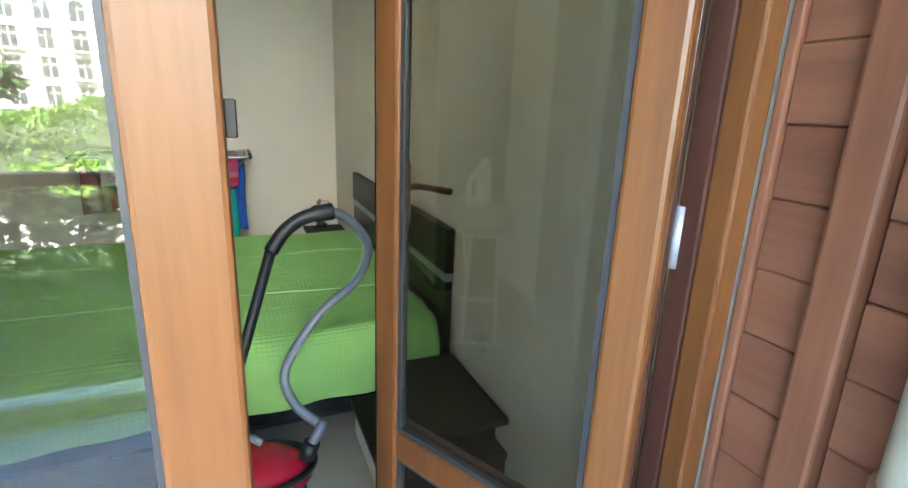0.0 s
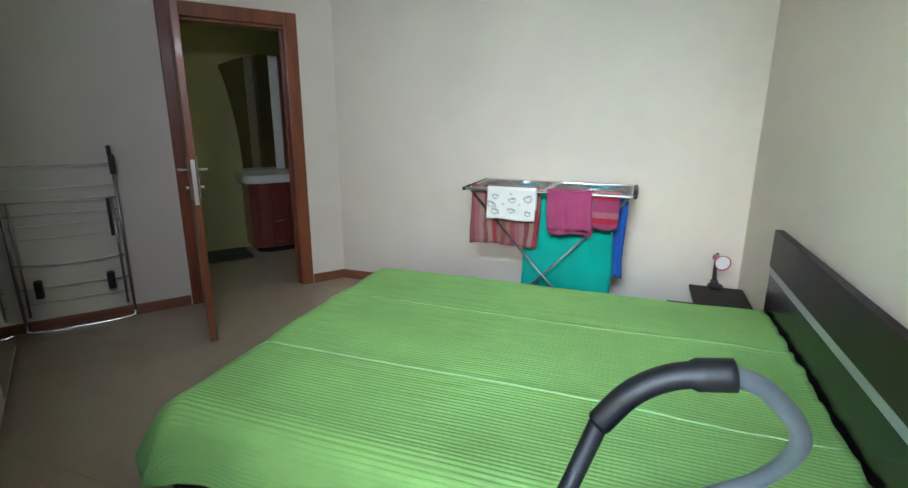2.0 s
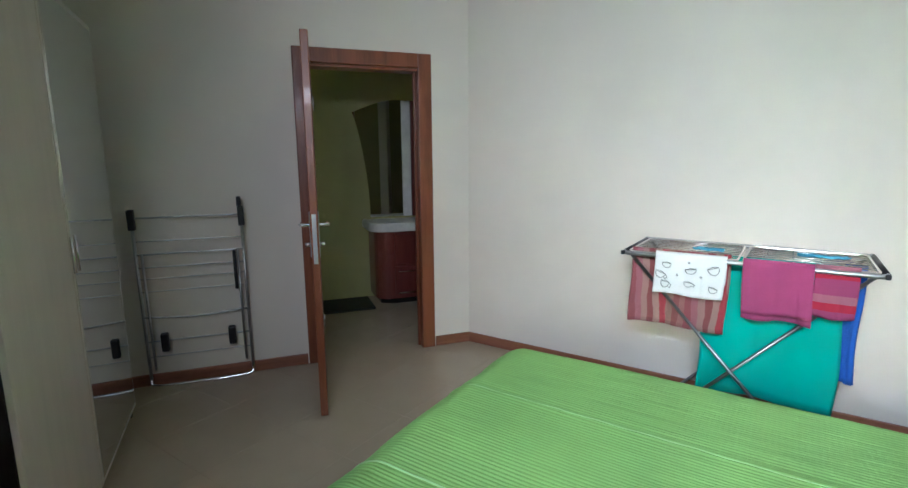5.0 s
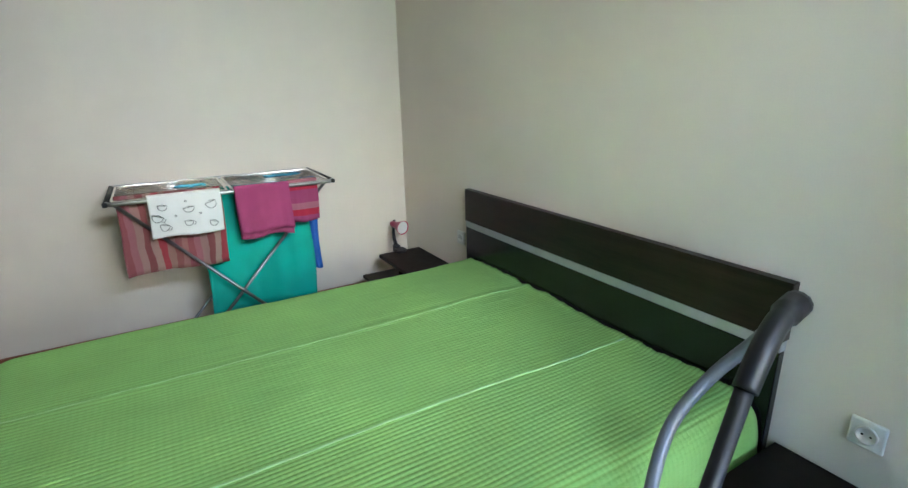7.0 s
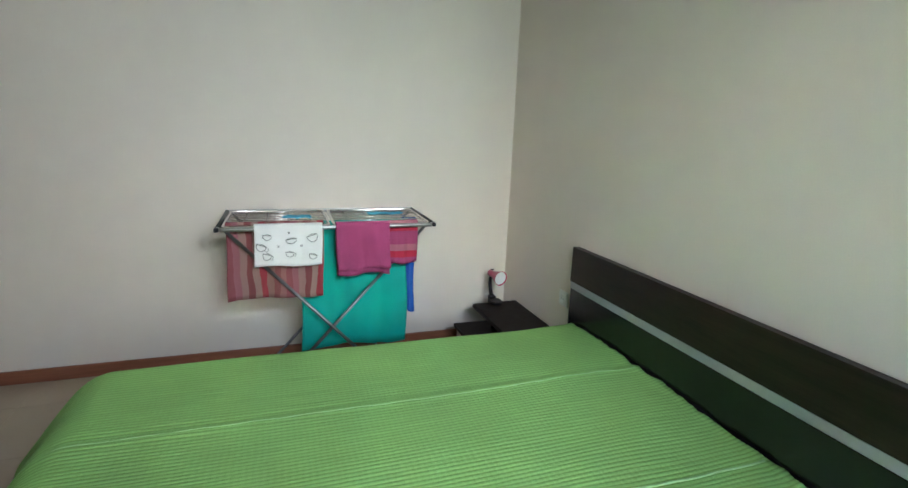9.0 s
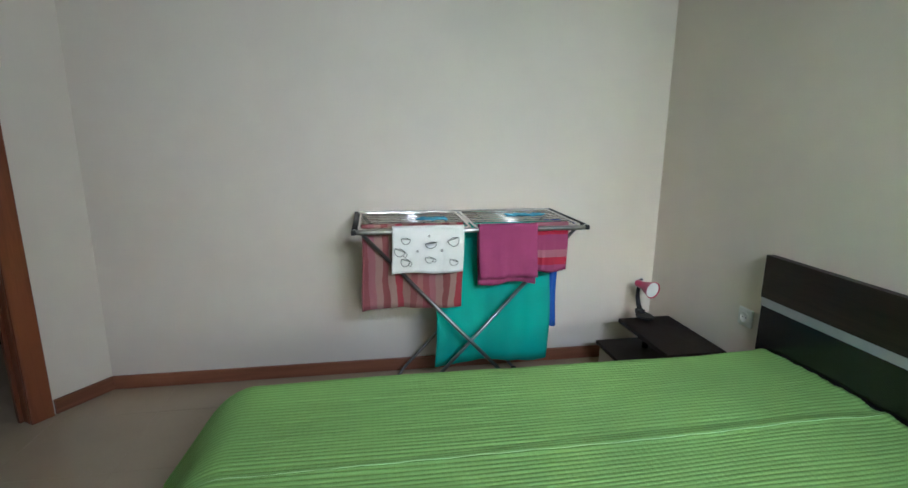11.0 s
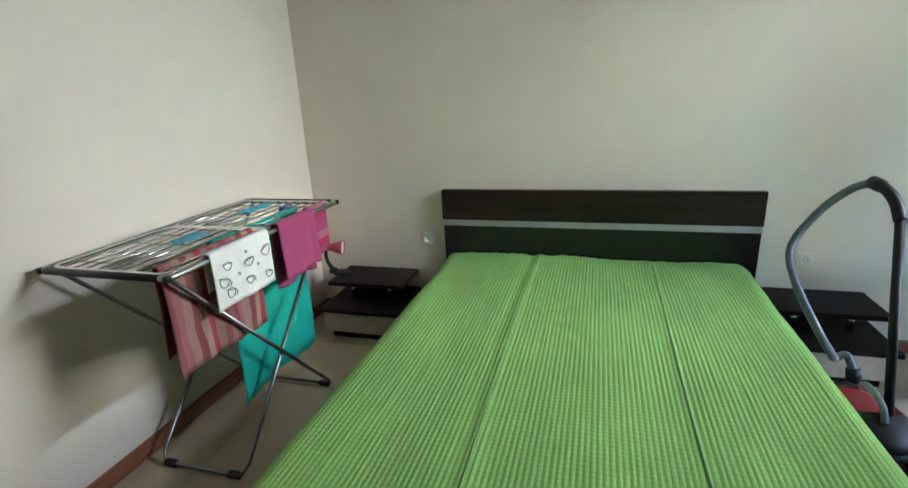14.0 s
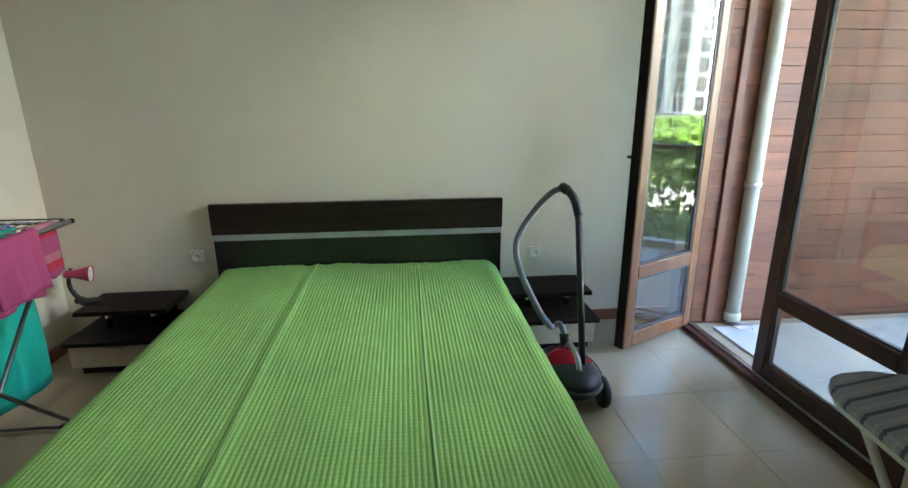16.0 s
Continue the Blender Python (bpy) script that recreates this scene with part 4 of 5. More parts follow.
def flat_cloth(name, x0, x1, y0, y1, mat, label, seed):
    rnd = random.Random(seed)
    ph = rnd.uniform(0, 6)
    pts = []
    for j in range(14):
        for i in range(24):
            u, v = i / 23, j / 13
            pts.append(((x1 - x0) * (u - 0.5) + 0.01 * math.sin(v * 9 + ph), (y1 - y0) * (v - 0.5) + 0.01 * math.sin(u * 11 + ph), 0.006 + 0.006 * abs(math.sin(u * 13 + ph) * math.sin(v * 8 + 2 * ph))))
    ob = sheet(name, pts, 14, 24, mat, None, 0.004)
    ob.matrix_world = pose((x0 + x1) / 2, (y0 + y1) / 2, RZ + 0.006)
    tagged(ob, label, "cloth", "laundry on the drying rack")


flat_cloth("aqua_cloth", -1.38, -1.25, 0.55, 0.62, AQUA, "small aqua cloth lying on the drying rack wires", 2)
flat_cloth("aqua_cloth", -0.93, -0.74, 0.61, 0.68, AQUA, "aqua cloth lying flat on the drying rack wires", 5)


# second drying rack, folded, against the door wall
def folded_rack():
    f = thing("folded_drying_rack", DW @ pose(-0.66, -0.035, 0, 3.0, 0, 0), "folded steel drying rack leaning against the wall by the door", "drying rack")
    hw = 0.295
    for s in (-1, 1):
        part("side_rail", tube([(s * hw, 0, 0.03), (s * hw, 0, 1.1)], 0.0095), STEEL, f)
        part("end_cap", box(s * hw - 0.018, s * hw + 0.018, -0.022, 0.02, 1.0, 1.12, 0.006), BLACK, f, "black plastic end cap")
        part("inner_rail", tube([(s * (hw - 0.035), -0.02, 0.12), (s * (hw - 0.035), -0.02, 0.86)], 0.007), STEEL, f)
        part("foot", box(s * 0.19 - 0.022, s * 0.19 + 0.022, -0.05, -0.01, 0.24, 0.36, 0.01), BLACK, f, "black plastic foot")
    part("lug", box(hw - 0.02, hw + 0.005, -0.02, 0.015, 1.12, 1.18, 0.005), BLACK, f)
    part("clip", box(hw - 0.065, hw - 0.045, -0.035, -0.015, 0.6, 0.85, 0.004), BLACK, f)
    for z, r in ((1.07, 0.005), (0.93, 0.003), (0.85, 0.005), (0.77, 0.004), (0.7, 0.003), (0.62, 0.003), (0.46, 0.006), (0.3, 0.005), (0.2, 0.003)):
        sag = 0.02 if z == 0.46 else 0.0
        part("cross_wire", tube(curve_points([(-hw, -0.004, z), (0, -0.004, z - sag), (hw, -0.004, z)], 5), r, 8), STEEL, f)
    part("foot_bar", tube(curve_points([(-hw, 0, 0.05), (-hw + 0.03, -0.02, 0.014), (0, -0.025, 0.01), (hw - 0.03, -0.02, 0.014), (hw, 0, 0.05)], 6), 0.0095), CHROME, f)


folded_rack()


# ironing board and iron
IB = pose(-2.285, -2.285, 0, 0, 0, 171.5)


def ironing_board():
    b = thing("ironing_board", IB, "white ironing board with a grey striped cotton cover", "ironing board")
    half = 0.455

    def width(x):
        e = (x + half) / (2 * half)
        w = 0.158 - 0.04 * max(0, e - 0.35) / 0.65
        end = 0.16
        if x < -half + end:
            w *= math.sqrt(max(0, 1 - ((-half + end - x) / end) ** 2)) ** 0.75
        if x > half - 0.03:
            w -= 0.02 * (x - half + 0.03) / 0.03
        return max(w, 0.002)

    xs = [-half + 2 * half * k / 48 for k in range(49)]
    outline = [(x, -width(x)) for x in xs] + [(x, width(x)) for x in reversed(xs)]
    part("cover", prism(outline, 0.675, 0.705, 0.008), IRONCL, b, "grey striped cotton cover")
    part("underside", prism([(x * 0.97, y * 0.95) for x, y in outline], 0.662, 0.6745), WHITEPL, b)
    for y in (-0.11, 0.11):
        part("leg", tube([(-0.3, y, 0.66), (0.33, y * 0.9, 0.02)], 0.011), WHITEPL, b, "white steel leg")
        part("leg", tube([(0.28, y * 0.75, 0.66), (-0.34, y * 0.85, 0.02)], 0.011), WHITEPL, b, "white steel leg")
    for x in (-0.34, 0.33):
        part("foot_bar", tube([(x, -0.15, 0.013), (x, 0.15, 0.013)], 0.0125), WHITEPL, b)
    part("iron_rest", tube(curve_points([(0.5, -0.09, 0.68), (0.6, -0.09, 0.69), (0.62, 0.0, 0.69), (0.6, 0.09, 0.69), (0.5, 0.09, 0.68)], 6), 0.005), WHITEPL, b, "white wire iron rest")


ironing_board()


def iron():
    i = thing("clothes_iron", IB @ pose(0.25, -0.005, 0.706, 0, 0, 245) @ Matrix.Diagonal((1.02, 1.1, 1.22, 1.0)), "white electric iron standing upright on the ironing board", "iron")
    # stands on its heel: the sole is upright in the local yz plane, facing -x
    def sole(k):
        return [(y * k, z) for y, z in [(-0.055, 0.0), (-0.06, 0.06), (-0.055, 0.12), (-0.038, 0.18), (-0.013, 0.232), (0.0, 0.248), (0.013, 0.232), (0.038, 0.18), (0.055, 0.12), (0.06, 0.06), (0.055, 0.0)]]

    def loft(levels):
        bm = bmesh.new()
        rings = [[bm.verts.new((x, y, z)) for y, z in ring] for x, ring in levels]
        n = len(rings[0])
        for u, v in zip(rings, rings[1:]):
            for k in range(n):
                fc = bm.faces.new((u[k], u[(k + 1) % n], v[(k + 1) % n], v[k]))
                fc.smooth = True
        bm.faces.new(rings[0])
        bm.faces.new(rings[-1][::-1])
        return bm

    part("soleplate", loft([(-0.006, sole(0.97)), (0.0, sole(1.0))]), ALU, i, "metal soleplate")
    part("body", loft([(0.0, sole(1.0)), (0.03, sole(0.96)), (0.055, [(y * 0.7, z * 0.9) for y, z in sole(1)]), (0.065, [(y * 0.45, z * 0.8) for y, z in sole(1)])]), WHITEPL, i)
    part("handle", tube(curve_points([(0.05, 0, 0.19), (0.09, 0, 0.165), (0.118, 0, 0.11), (0.118, 0, 0.05), (0.105, 0, 0.015)], 6), 0.016, 12), WHITEPL, i)
    part("heel", box(0.0, 0.125, -0.045, 0.045, 0.0, 0.022, 0.008), WHITEPL, i)
    part("dial", lathe([(0.016, 0), (0.016, 0.01), (0.0, 0.01)], 16, pose(0.062, 0, 0.1, 0, 90, 0)), GREYPL, i)
    part("cord", tube(curve_points([(0.11, 0.0, 0.02), (0.135, 0.01, 0.055), (0.16, 0.03, 0.03), (0.175, 0.06, -0.05), (0.17, 0.08, -0.2), (0.16, 0.08, -0.4), (0.14, 0.07, -0.56)], 8), 0.0035, 6), WHITEPL, i, "white power cord")


iron()


# vacuum cleaner
def vacuum():
    v = thing("vacuum_cleaner", pose(-0.72, -1.94, 0), "red and black vacuum cleaner with its hose leaning on the bed", "vacuum cleaner")
    m = Matrix.Translation((-0.065, 0.03, 0)) @ Matrix.Rotation(radians(-2), 4, "Z") @ Matrix.Diagonal((1.15, 1.05, 1.0, 1.0))
    bm = bmesh.new()
    bmesh.ops.create_uvsphere(bm, u_segments=28, v_segments=16, radius=1)
    for q in bm.verts:
        x, y, z = q.co
        q.co = m @ Vector((0.2 * x, 0.125 * y * (1 - 0.12 * x), 0.115 + 0.09 * (abs(z) ** 0.85) * (1 if z > 0 else -1) - 0.02 * x))
    for f in bm.faces:
        f.smooth = True
    lower = bm.copy()
    bmesh.ops.bisect_plane(bm, geom=bm.verts[:] + bm.edges[:] + bm.faces[:], plane_co=(-0.06, 0, 0.164), plane_no=(0.45, 0, 0.89), clear_inner=True)
    bmesh.ops.bisect_plane(lower, geom=lower.verts[:] + lower.edges[:] + lower.faces[:], plane_co=(-0.06, 0, 0.162), plane_no=(0.45, 0, 0.89), clear_outer=True)
    part("hood", bm, RED, v, "glossy red hood")
    part("chassis", lower, BLACK, v, "black lower body")
    part("bumper", tube([m @ Vector((0.204 * math.cos(a), 0.13 * math.sin(a), 0.13)) for a in np.linspace(0, 2 * math.pi, 36, endpoint=False)], 0.012, 8, closed=True), BLACK, v)
    for s in (-1, 1):
        wm = m @ Matrix.Translation((-0.1, s * 0.12, 0.075)) @ Matrix.Rotation(radians(90), 4, "X")
        part("wheel", lathe([(0.0, -0.018), (0.066, -0.018), (0.075, -0.008), (0.075, 0.008), (0.066, 0.018), (0.0, 0.018)], 28, wm), BLACK, v)
        part("hub_cap", lathe([(0.0, -s * -0.024), (0.035, -s * -0.023), (0.045, -s * -0.0185)], 20, wm), GREYPL, v)
    part("caster", lathe([(0.0, -0.012), (0.026, -0.012), (0.028, 0.012), (0.0, 0.012)], 18, m @ Matrix.Translation((0.15, 0, 0.028)) @ Matrix.Rotation(radians(90), 4, "X")), BLACK, v)
    part("carry_handle", tube([m @ p for p in curve_points([(-0.12, 0, 0.2), (-0.08, 0, 0.25), (0.02, 0, 0.255), (0.06, 0, 0.225)], 6)], 0.012, 10), GREYPL, v)
    o = Vector((-0.72, -1.94, 0))

    def w(*pts):
        return [Vector(p) - o for p in pts]

    hose = curve_points(w((-0.485, -1.925, 0.99), (-0.41, -1.88, 0.945), (-0.335, -1.81, 0.83), (-0.36, -1.72, 0.68), (-0.49, -1.71, 0.565), (-0.62, -1.775, 0.4), (-0.6, -1.84, 0.3), (-0.53, -1.89, 0.24), (-0.525, -1.93, 0.255), (-0.56, -1.95, 0.21)), 14)
    part("hose", tube(hose, lambda u: 0.0165 + 0.0016 * (round(u * 252) % 2), 12), HOSE, v, "ribbed grey suction hose")
    part("hose_socket", tube(w((-0.56, -1.95, 0.215), (-0.58, -1.95, 0.16)), 0.028, 14), BLACK, v)
    grip = curve_points(w((-0.47, -1.925, 0.987), (-0.55, -1.935, 0.975), (-0.61, -1.945, 0.94), (-0.655, -1.95, 0.88)), 8)
    part("grip", tube(grip, lambda u: 0.021 + (0.005 if u < 0.22 else 0.0), 12), BLACK, v, "curved black grip")
    part("pipe", tube(w((-0.652, -1.95, 0.89), (-0.895, -1.94, 0.09)), 0.016, 12), BLACK, v, "straight black suction pipe")
    part("pipe_foot", box(-0.03, 0.03, -0.03, 0.03, 0.0, 0.1, 0.012), BLACK, v).matrix_basis = pose(-0.2, 0.1, 0, 0, 0, 10)


vacuum()

# ---------------------------------------------------------------- balcony
BAL0, BAL1 = -4.86, YS - 0.025
solo("balcony_floor", merged((-3.6, -0.06, BAL0, BAL1, -0.25, -0.012)), GROUT, "balcony slab", "floor", "structure")
cw = solo("wall_balcony", merged((-0.03, 0.12, BAL0 - 0.1, BAL1 + 0.0, -0.75, 2.72)), CLADTRIM, "balcony side wall clad with horizontal pine planks", "wall", "structure")
solo("wall_balcony_far", merged((-3.6, -3.45, BAL0 - 0.1, -3.02, -0.75, 2.72)), OUTER, "white rendered end wall of the balcony", "wall", "structure")
solo("cladding_post", box(-0.075, -0.03, -3.118, -3.066, 0, 2.7, 0.006), CLADTRIM, "upright pine post against the plank cladding", "post", "structure")
solo("cladding_trim", box(-0.06, -0.026, -2.978, -2.961, 0, 2.7, 0.004), CLADTRIM, "brown upright strip beside the door frame", "trim", "structure")


def drain_pipe():
    d = thing("drain_pipe", pose(-0.095, -3.238, 0), "ivory plastic drain pipe running down the balcony corner", "pipe")
    part("pipe", tube([(0, 0, 0.02), (0, 0, 2.7)], 0.042, 20), IVORY, d)
    part("collar", lathe([(0.043, 0.02), (0.05, 0.02), (0.05, 0.07), (0.043, 0.075)], 20), IVORY, d)
    part("floor_grate", lathe([(0.0, 0.001), (0.062, 0.001), (0.065, 0.006), (0.05, 0.008), (0.045, 0.004), (0.0, 0.004)], 24, pose(-0.07, -0.03, -0.006)), ALU, d, "round metal floor drain")
    for z in (0.9, 2.2):
        part("bracket", lathe([(0.042, z), (0.048, z), (0.048, z + 0.03), (0.042, z + 0.03)], 20), ALU, d)


drain_pipe()
solo("ceiling_balcony", merged((-3.6, 0.12, -4.6, -3.02, 2.72, 2.95)), OUTER, "white rendered balcony ceiling", "ceiling", "structure")
solo("balcony_kerb", box(-3.45, -0.03, BAL0, BAL0 + 0.12, -0.012, 0.07, 0.008), OUTER, "low white kerb along the balcony's edge", "kerb", "structure")


def railing():
    r = thing("balcony_railing", pose(-1.7, BAL0 + 0.06, 0), "dark metal balcony railing with glass panels", "railing")
    part("handrail", box(-1.74, 1.66, -0.035, 0.035, 0.96, 1.01, 0.008), IRON, r)
    for x in (-1.7, 0.0, 1.62):
        part("post", box(x - 0.018, x + 0.018, -0.018, 0.018, 0.07, 0.96, 0.003), IRON, r)
    for a, b in ((-1.66, -0.04), (0.04, 1.58)):
        g = part("panel", box(a, b, -0.004, 0.004, 0.12, 0.93, 0), RAILGLASS, r, "clear glass panel")
        g.visible_shadow = False


railing()

# ---------------------------------------------------------------- garden and distance
GZ = -0.75
bmg = bmesh.new()
for a in [(-900, -900, 900, 900)]:
    bmg.faces.new([bmg.verts.new(p) for p in ((a[0], a[1], GZ), (a[2], a[1], GZ), (a[2], a[3], GZ), (a[0], a[3], GZ))])
solo("ground", bmg, GRASS, "lawn around the building", "ground", "structure")
solo("pavement", merged((-60, 60, -13.2, -10.6, GZ + 0.004, GZ + 0.05)), PAVE, "pale garden path", "pavement", "structure")
solo("wall_base", merged((-6.6, 0.4, BAL0 + 0.03, -3.0, GZ, -0.25), (-6.6, 0.4, -3.0, 4.0, GZ, -0.121)), OUTER, "white rendered base of the building", "wall", "structure")


def leaves(name, mat, spots, size, seed, label, category, kind="stuff"):
    """A mass of small folded leaves at the given spots."""
    rnd = random.Random(seed)
    v, f = [], []
    for p in spots:
        a, b, c = (rnd.gauss(0, 1) for _ in range(3))
        n = Vector((a, b, abs(c) + 0.4)).normalized()
        t = n.orthogonal().normalized()
        t.rotate(Matrix.Rotation(rnd.uniform(0, 6.28), 3, n))
        u = n.cross(t)
        s = size * rnd.uniform(0.6, 1.3)
        k = len(v)
        p = Vector(p)
        v += [p - t * s, p + u * s * 0.45 + n * s * 0.15, p + t * s, p - u * s * 0.45 + n * s * 0.15]
        f += [(k, k + 1, k + 2), (k, k + 2, k + 3)]
    me = bpy.data.meshes.new(name)
    me.from_pydata(v, [], f)
    me.materials.append(mat)
    return new(name, me)


def hedge_spots(x0, x1, y0, y1, h, count, seed):
    rnd = random.Random(seed)
    out = []
    for _ in range(count):
        x, y = rnd.uniform(x0, x1), rnd.uniform(y0, y1)
        lump = 0.16 * math.sin(x * 1.9 + seed) + 0.1 * math.sin(x * 4.3 + y) + 0.12 * noise.noise(Vector((x * 1.4, y * 1.4, seed)))
        topz = GZ + h + lump
        z = topz - abs(rnd.gauss(0, 0.1)) if rnd.random() < 0.5 else rnd.uniform(GZ + 0.1, topz)
        out.append((x, y, z))
    return out


def hedge(x0, x1, y0, y1, h, count, seed, label):
    hd = thing("hedge", pose((x0 + x1) / 2, (y0 + y1) / 2, GZ), label, "hedge")
    o = Vector(((x0 + x1) / 2, (y0 + y1) / 2, GZ))
    lf = leaves("foliage", LEAF, [Vector(p) - o for p in hedge_spots(x0, x1, y0, y1, h, count, seed)], 0.07, seed, "", "")
    lf.parent = hd
    rnd = random.Random(seed)
    for _ in range(14):
        x, y = rnd.uniform(x0, x1) - o.x, rnd.uniform(y0, y1) - o.y
        part("stem", tube([(x, y, 0), (x + rnd.uniform(-0.2, 0.2), y + rnd.uniform(-0.2, 0.2), h * 0.8)], 0.016, 5), BARK, hd)


hedge(-7, 6, -8.3, -6.4, 1.48, 30000, 3, "clipped lime green garden hedge in sunlight")
hedge(-9, 8, -16.5, -14.5, 1.7, 16000, 8, "loose green hedge further into the garden")


def tree(x, y, h, seed, size=0.14, n=9000):
    t = thing("tree", pose(x, y, GZ), "leafy green garden tree with a forked trunk", "tree", "garden trees")
    rnd = random.Random(seed)
    part("trunk", tube(curve_points([(0, 0, 0), (0.08, 0.05, h * 0.25), (0, 0.1, h * 0.5), (0.1, 0, h * 0.8)], 6), lambda u: 0.16 * (1 - 0.75 * u), 10), BARK, t)
    tips = []
    for k in range(9):
        a, z0 = rnd.uniform(0, 6.28), h * rnd.uniform(0.3, 0.65)
        q = Vector((math.cos(a) * h * 0.28 * rnd.uniform(0.7, 1.2), math.sin(a) * h * 0.28, z0 + h * rnd.uniform(0.12, 0.3)))
        part("limb", tube(curve_points([(0.03, 0.05, z0), q * 0.5 + Vector((0, 0, z0 * 0.55)), q], 5), lambda u: 0.06 * (1 - 0.8 * u), 7), BARK, t)
        tips.append(q)
    tips.append(Vector((0.1, 0, h * 0.9)))
    spots = []
    for _ in range(n):
        c = rnd.choice(tips)
        spots.append(c + Vector((rnd.gauss(0, 1), rnd.gauss(0, 1), rnd.gauss(0, 0.8))) * h * 0.09)
    leaves("crown", TREELEAF, spots, size, seed, "", "").parent = t


tree(1.6, -26, 3.4, 2)
tree(-9, -24, 3.6, 5)
tree(10, -22, 3.6, 6)


def apartment_building(bx, by, width, floors, storey, arched):
    """A long cream building; its front looks north towards the balcony."""
    b = thing("apartment_building", pose(bx, by, GZ), "cream apartment building with balconies and arched upper windows in sunlight", "building")
    h = floors * storey
    bay = 3.3
    n = int(width / bay)
    wm = bmesh.new()
    # piers and spandrels leave the window openings free
    for k in range(n + 1):
        x = -width / 2 + k * bay
        box(x - 0.85, x + 0.85, -0.4, 0, 0, h, 0, bm=wm)
    for j in range(floors + 1):
        z = j * storey
        for k in range(n):
            x = -width / 2 + k * bay
            box(x + 0.85, x + bay - 0.85, -0.4, 0, z - 0.35 if j else 0, min(h, z + 0.35), 0, bm=wm)
    box(-width / 2, width / 2, -12, -0.41, 0, h, 0, bm=wm)
    part("wall", wm, FACADE, b)
    part("cornice", box(-width / 2 - 1, width / 2 + 1, -0.3, 0.35, h, h + 0.45, 0.05), FACADE, b)
    part("roof", box(-width / 2 - 0.8, width / 2 + 0.8, -12, -0.3, h, h + 0.3, 0.05), FACADE, b)
    fr, hw = None, bay / 2 - 0.85
    rail = None
    arch = None
    for j in range(floors):
        for k in range(n):
            x, z = -width / 2 + (k + 0.5) * bay, j * storey + 0.35
            if fr is None:
                bm = bmesh.new()
                box(-hw, hw, -0.3, -0.26, 0, storey - 0.7, 0, bm=bm)
                fr = to_mesh("window", bm, PANE)
                bm = bmesh.new()
                for a in (-hw, -0.04, hw - 0.08):
                    box(a, a + 0.08, -0.26, -0.2, 0, storey - 0.7, 0, bm=bm)
                for zz in (0, 1.5, storey - 0.78):
                    box(-hw, hw, -0.26, -0.2, zz, zz + 0.08, 0, bm=bm)
                bars = to_mesh("window_frame", bm, FACADE)
                bm = bmesh.new()
                box(-1.35, 1.35, 0.0, 1.0, -0.12, 0.02, 0, bm=bm)
                slab = to_mesh("balcony", bm, FACADE)
                bm = bmesh.new()
                for q in range(19):
                    xx = -1.3 + q * 2.6 / 18
                    box(xx - 0.02, xx + 0.02, 0.93, 0.97, 0.02, 0.95, 0, bm=bm)
                box(-1.35, 1.35, 0.92, 0.98, 0.95, 1.02, 0, bm=bm)
                rail = to_mesh("balcony_rail", bm, IRON)
                bm = bmesh.new()
                pts = [(-hw, -0.9)] + [(-hw, 0)] + [(hw * math.cos(math.pi - a), 0.0 + 0.55 * math.sin(a)) for a in np.linspace(0, math.pi, 13)] + [(hw, -0.9)]
                sp = [(-hw - 0.02, 0.62)] + pts[1:-1] + [(hw + 0.02, 0.62)]
                q = prism([(a, c) for a, c in sp], 0, 0.1)
                q.transform(Matrix.Rotation(radians(90), 4, "X"))
                arch = to_mesh("arch", q, FACADE)
            wob = new("window", fr)
            wob.parent = b
            wob.matrix_basis = pose(x, 0, z)
            fo = new("window_frame", bars)
            fo.parent = wob
            if j in arched:
                ao = new("arch", arch)
                ao.parent = wob
                ao.matrix_basis = pose(0, -0.05, storey - 1.3)
            elif j and k % 2 == 0:
                so_ = new("balcony", slab)
                so_.parent = b
                so_.matrix_basis = pose(x, 0, z)
                ro = new("balcony_rail", rail)
                ro.parent = so_


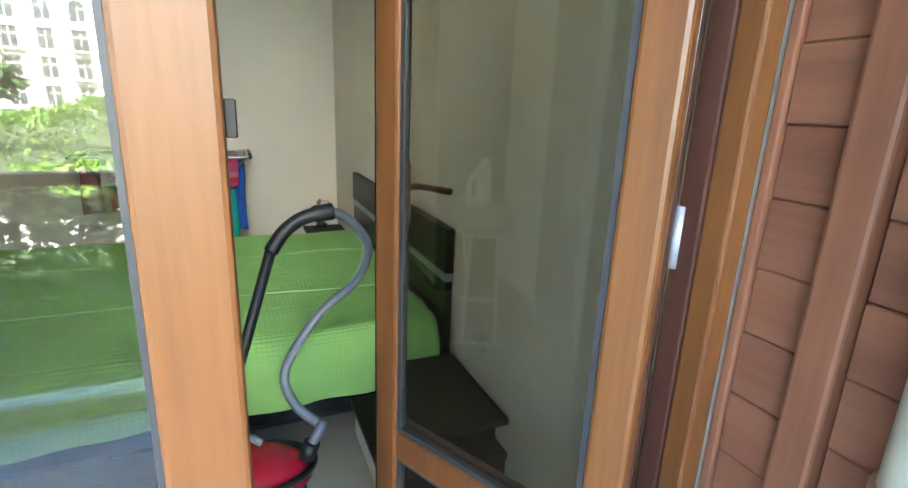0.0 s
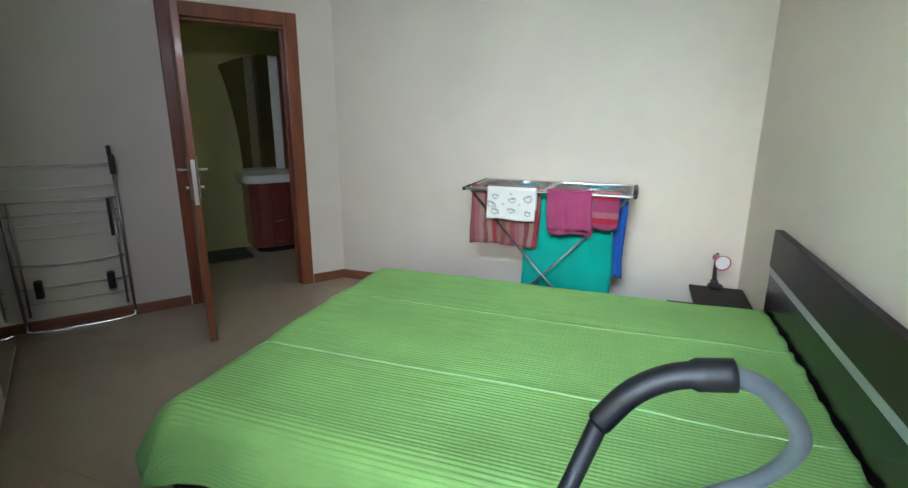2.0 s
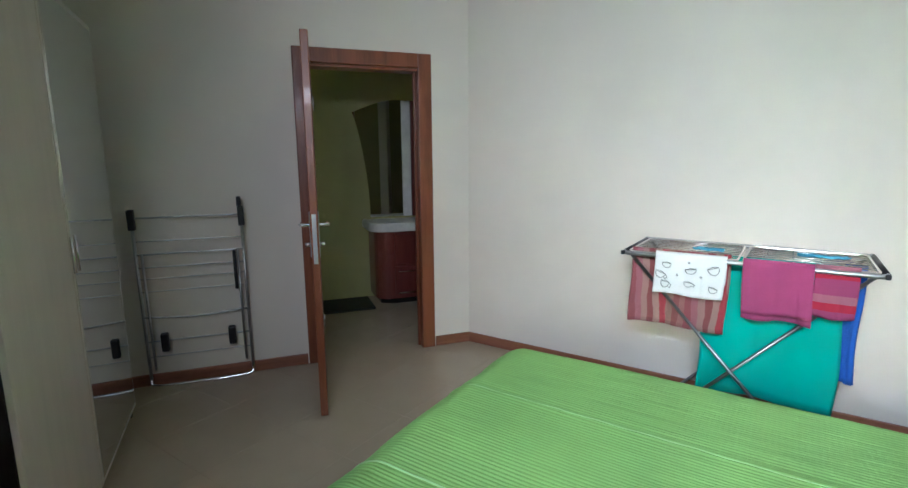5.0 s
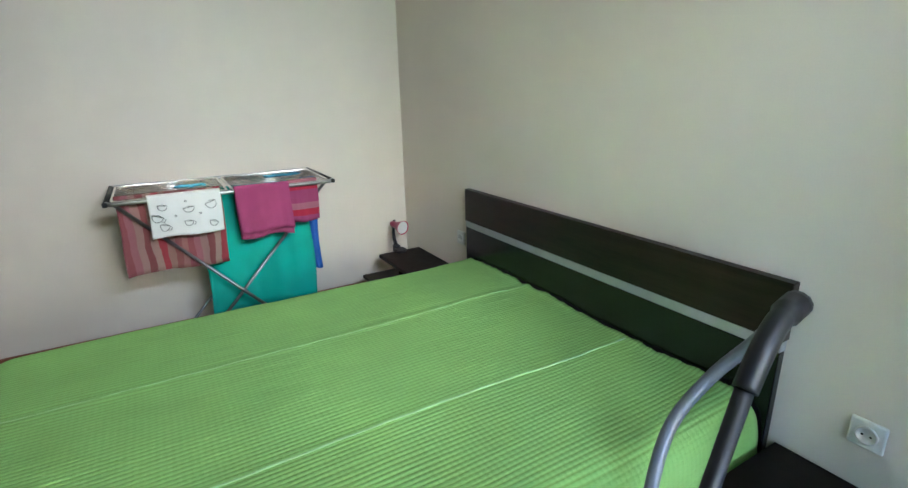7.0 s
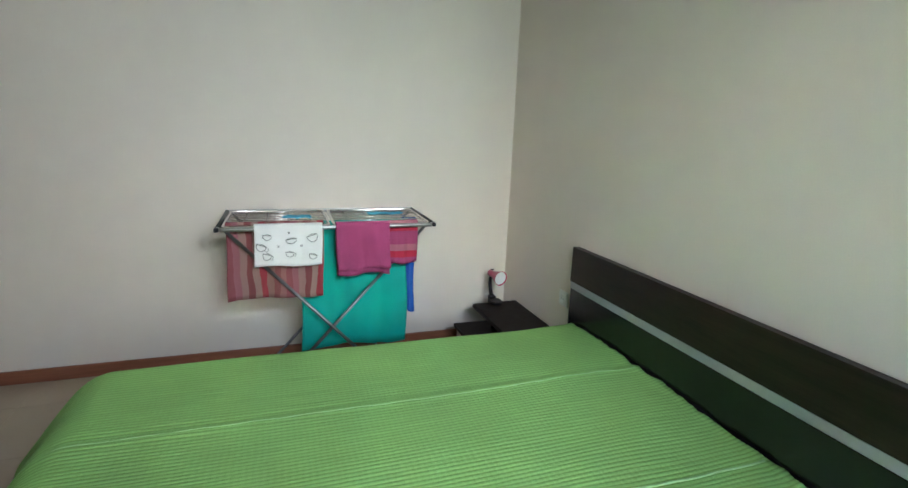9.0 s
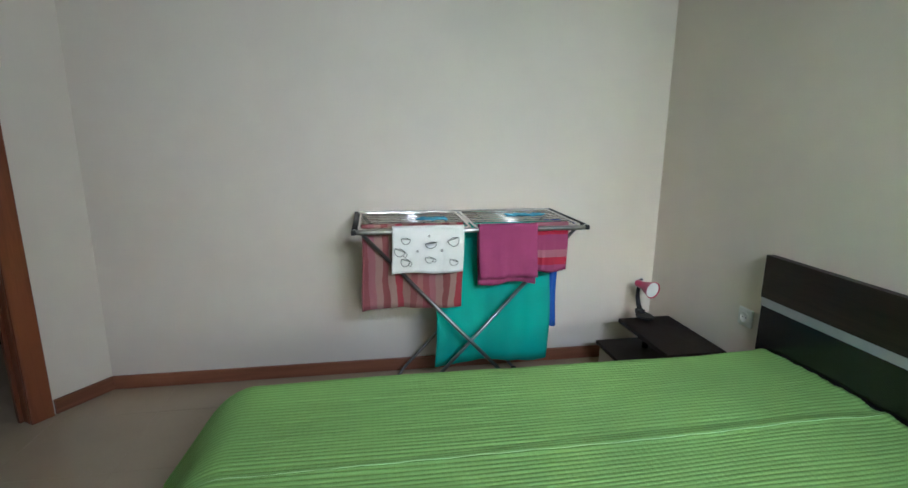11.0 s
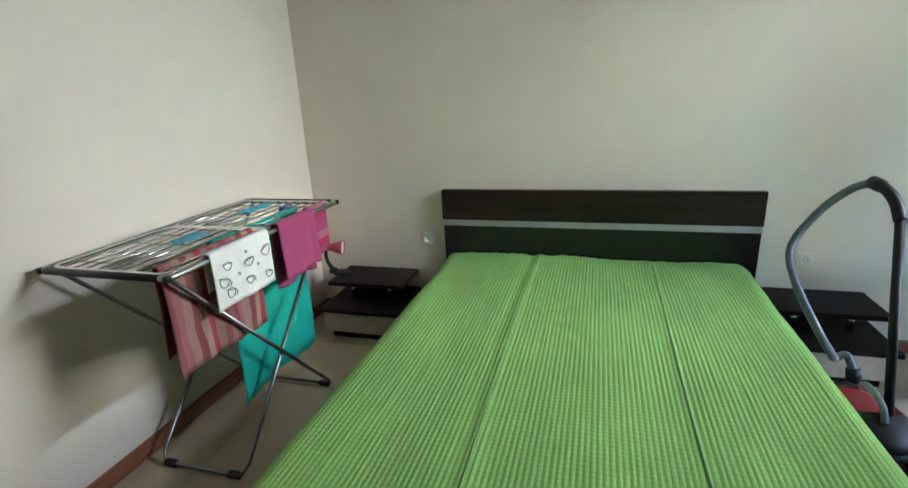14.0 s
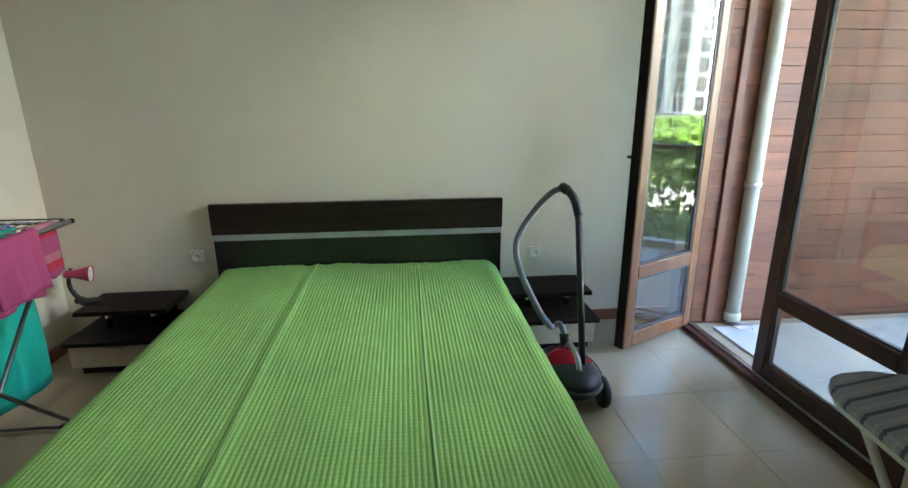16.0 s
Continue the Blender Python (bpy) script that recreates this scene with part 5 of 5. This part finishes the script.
apartment_building(8.0, -92.0, 82.5, 12, 3.0, (10, 11))
apartment_building(-36.0, -76.0, 42.9, 8, 3.1, (3, 4, 5, 6))


# ---------------------------------------------------------------- pieces: cladding planks and tiles
def plank_mesh(name, length, h, d, mat):
    me = to_mesh(name, box(-d, 0, -length / 2, length / 2, -h / 2, h / 2, 0.0022, 1), mat)
    return me


PH = 0.1
short, long_ = plank_mesh("plank", 0.086, PH - 0.0012, 0.022, CLAD), plank_mesh("plank", 1.737, PH - 0.0012, 0.022, CLAD)
mid_ = plank_mesh("plank", 0.86, PH - 0.0012, 0.022, CLAD)
rnd = random.Random(7)
for k in range(27):
    z = 0.05 + k * PH
    cells = [(short, -3.022), (long_, -3.9885)] if k % 9 != 4 else [(short, -3.022), (mid_, -3.55), (mid_, -4.413)]
    for me, y in cells:
        p = new("plank", me)
        p.parent = cw
        p.matrix_basis = pose(-0.031 + rnd.uniform(-0.003, 0.002), y, z, 0, rnd.uniform(-0.4, 0.4), 0)


def tiles(parent, mat, size, x0, x1, y0, y1, z, keep, thick=0.008):
    g = 0.0012
    me = to_mesh("tile", box(-size / 2 + g / 2, size / 2 - g / 2, -size / 2 + g / 2, size / 2 - g / 2, -thick, 0, 0.0006, 1), mat)
    i = 0
    while x0 + i * size < x1:
        j = 0
        while y0 + j * size < y1:
            x, y = x0 + (i + 0.5) * size, y0 + (j + 0.5) * size
            if keep(x, y):
                t = new("tile", me)
                t.parent = parent
                t.matrix_basis = pose(x, y, z)
            j += 1
        i += 1


def in_flat(x, y):
    a = DW.inverted() @ Vector((x, y, 0))
    b = WW.inverted() @ Vector((x, y, 0))
    return a.y < 1.9 and b.y < 0.9 and not (a.y > 0.6 and x > -2.9)


floor = solo("floor", merged((-6.6, 0.25, -2.98, 3.6, -0.2, -0.0013)), GROUT, "floor of large pale grey tiles", "floor", "structure")
tiles(floor, TILE, 0.45, -5.35, 0.1, -2.98, 2.4, 0.0, in_flat)
bf = bpy.data.objects["balcony_floor"]
tiles(bf, BALTILE, 0.33, -3.45, -0.2, BAL0 + 0.13, -3.1, 0.0, lambda x, y: True, 0.011)
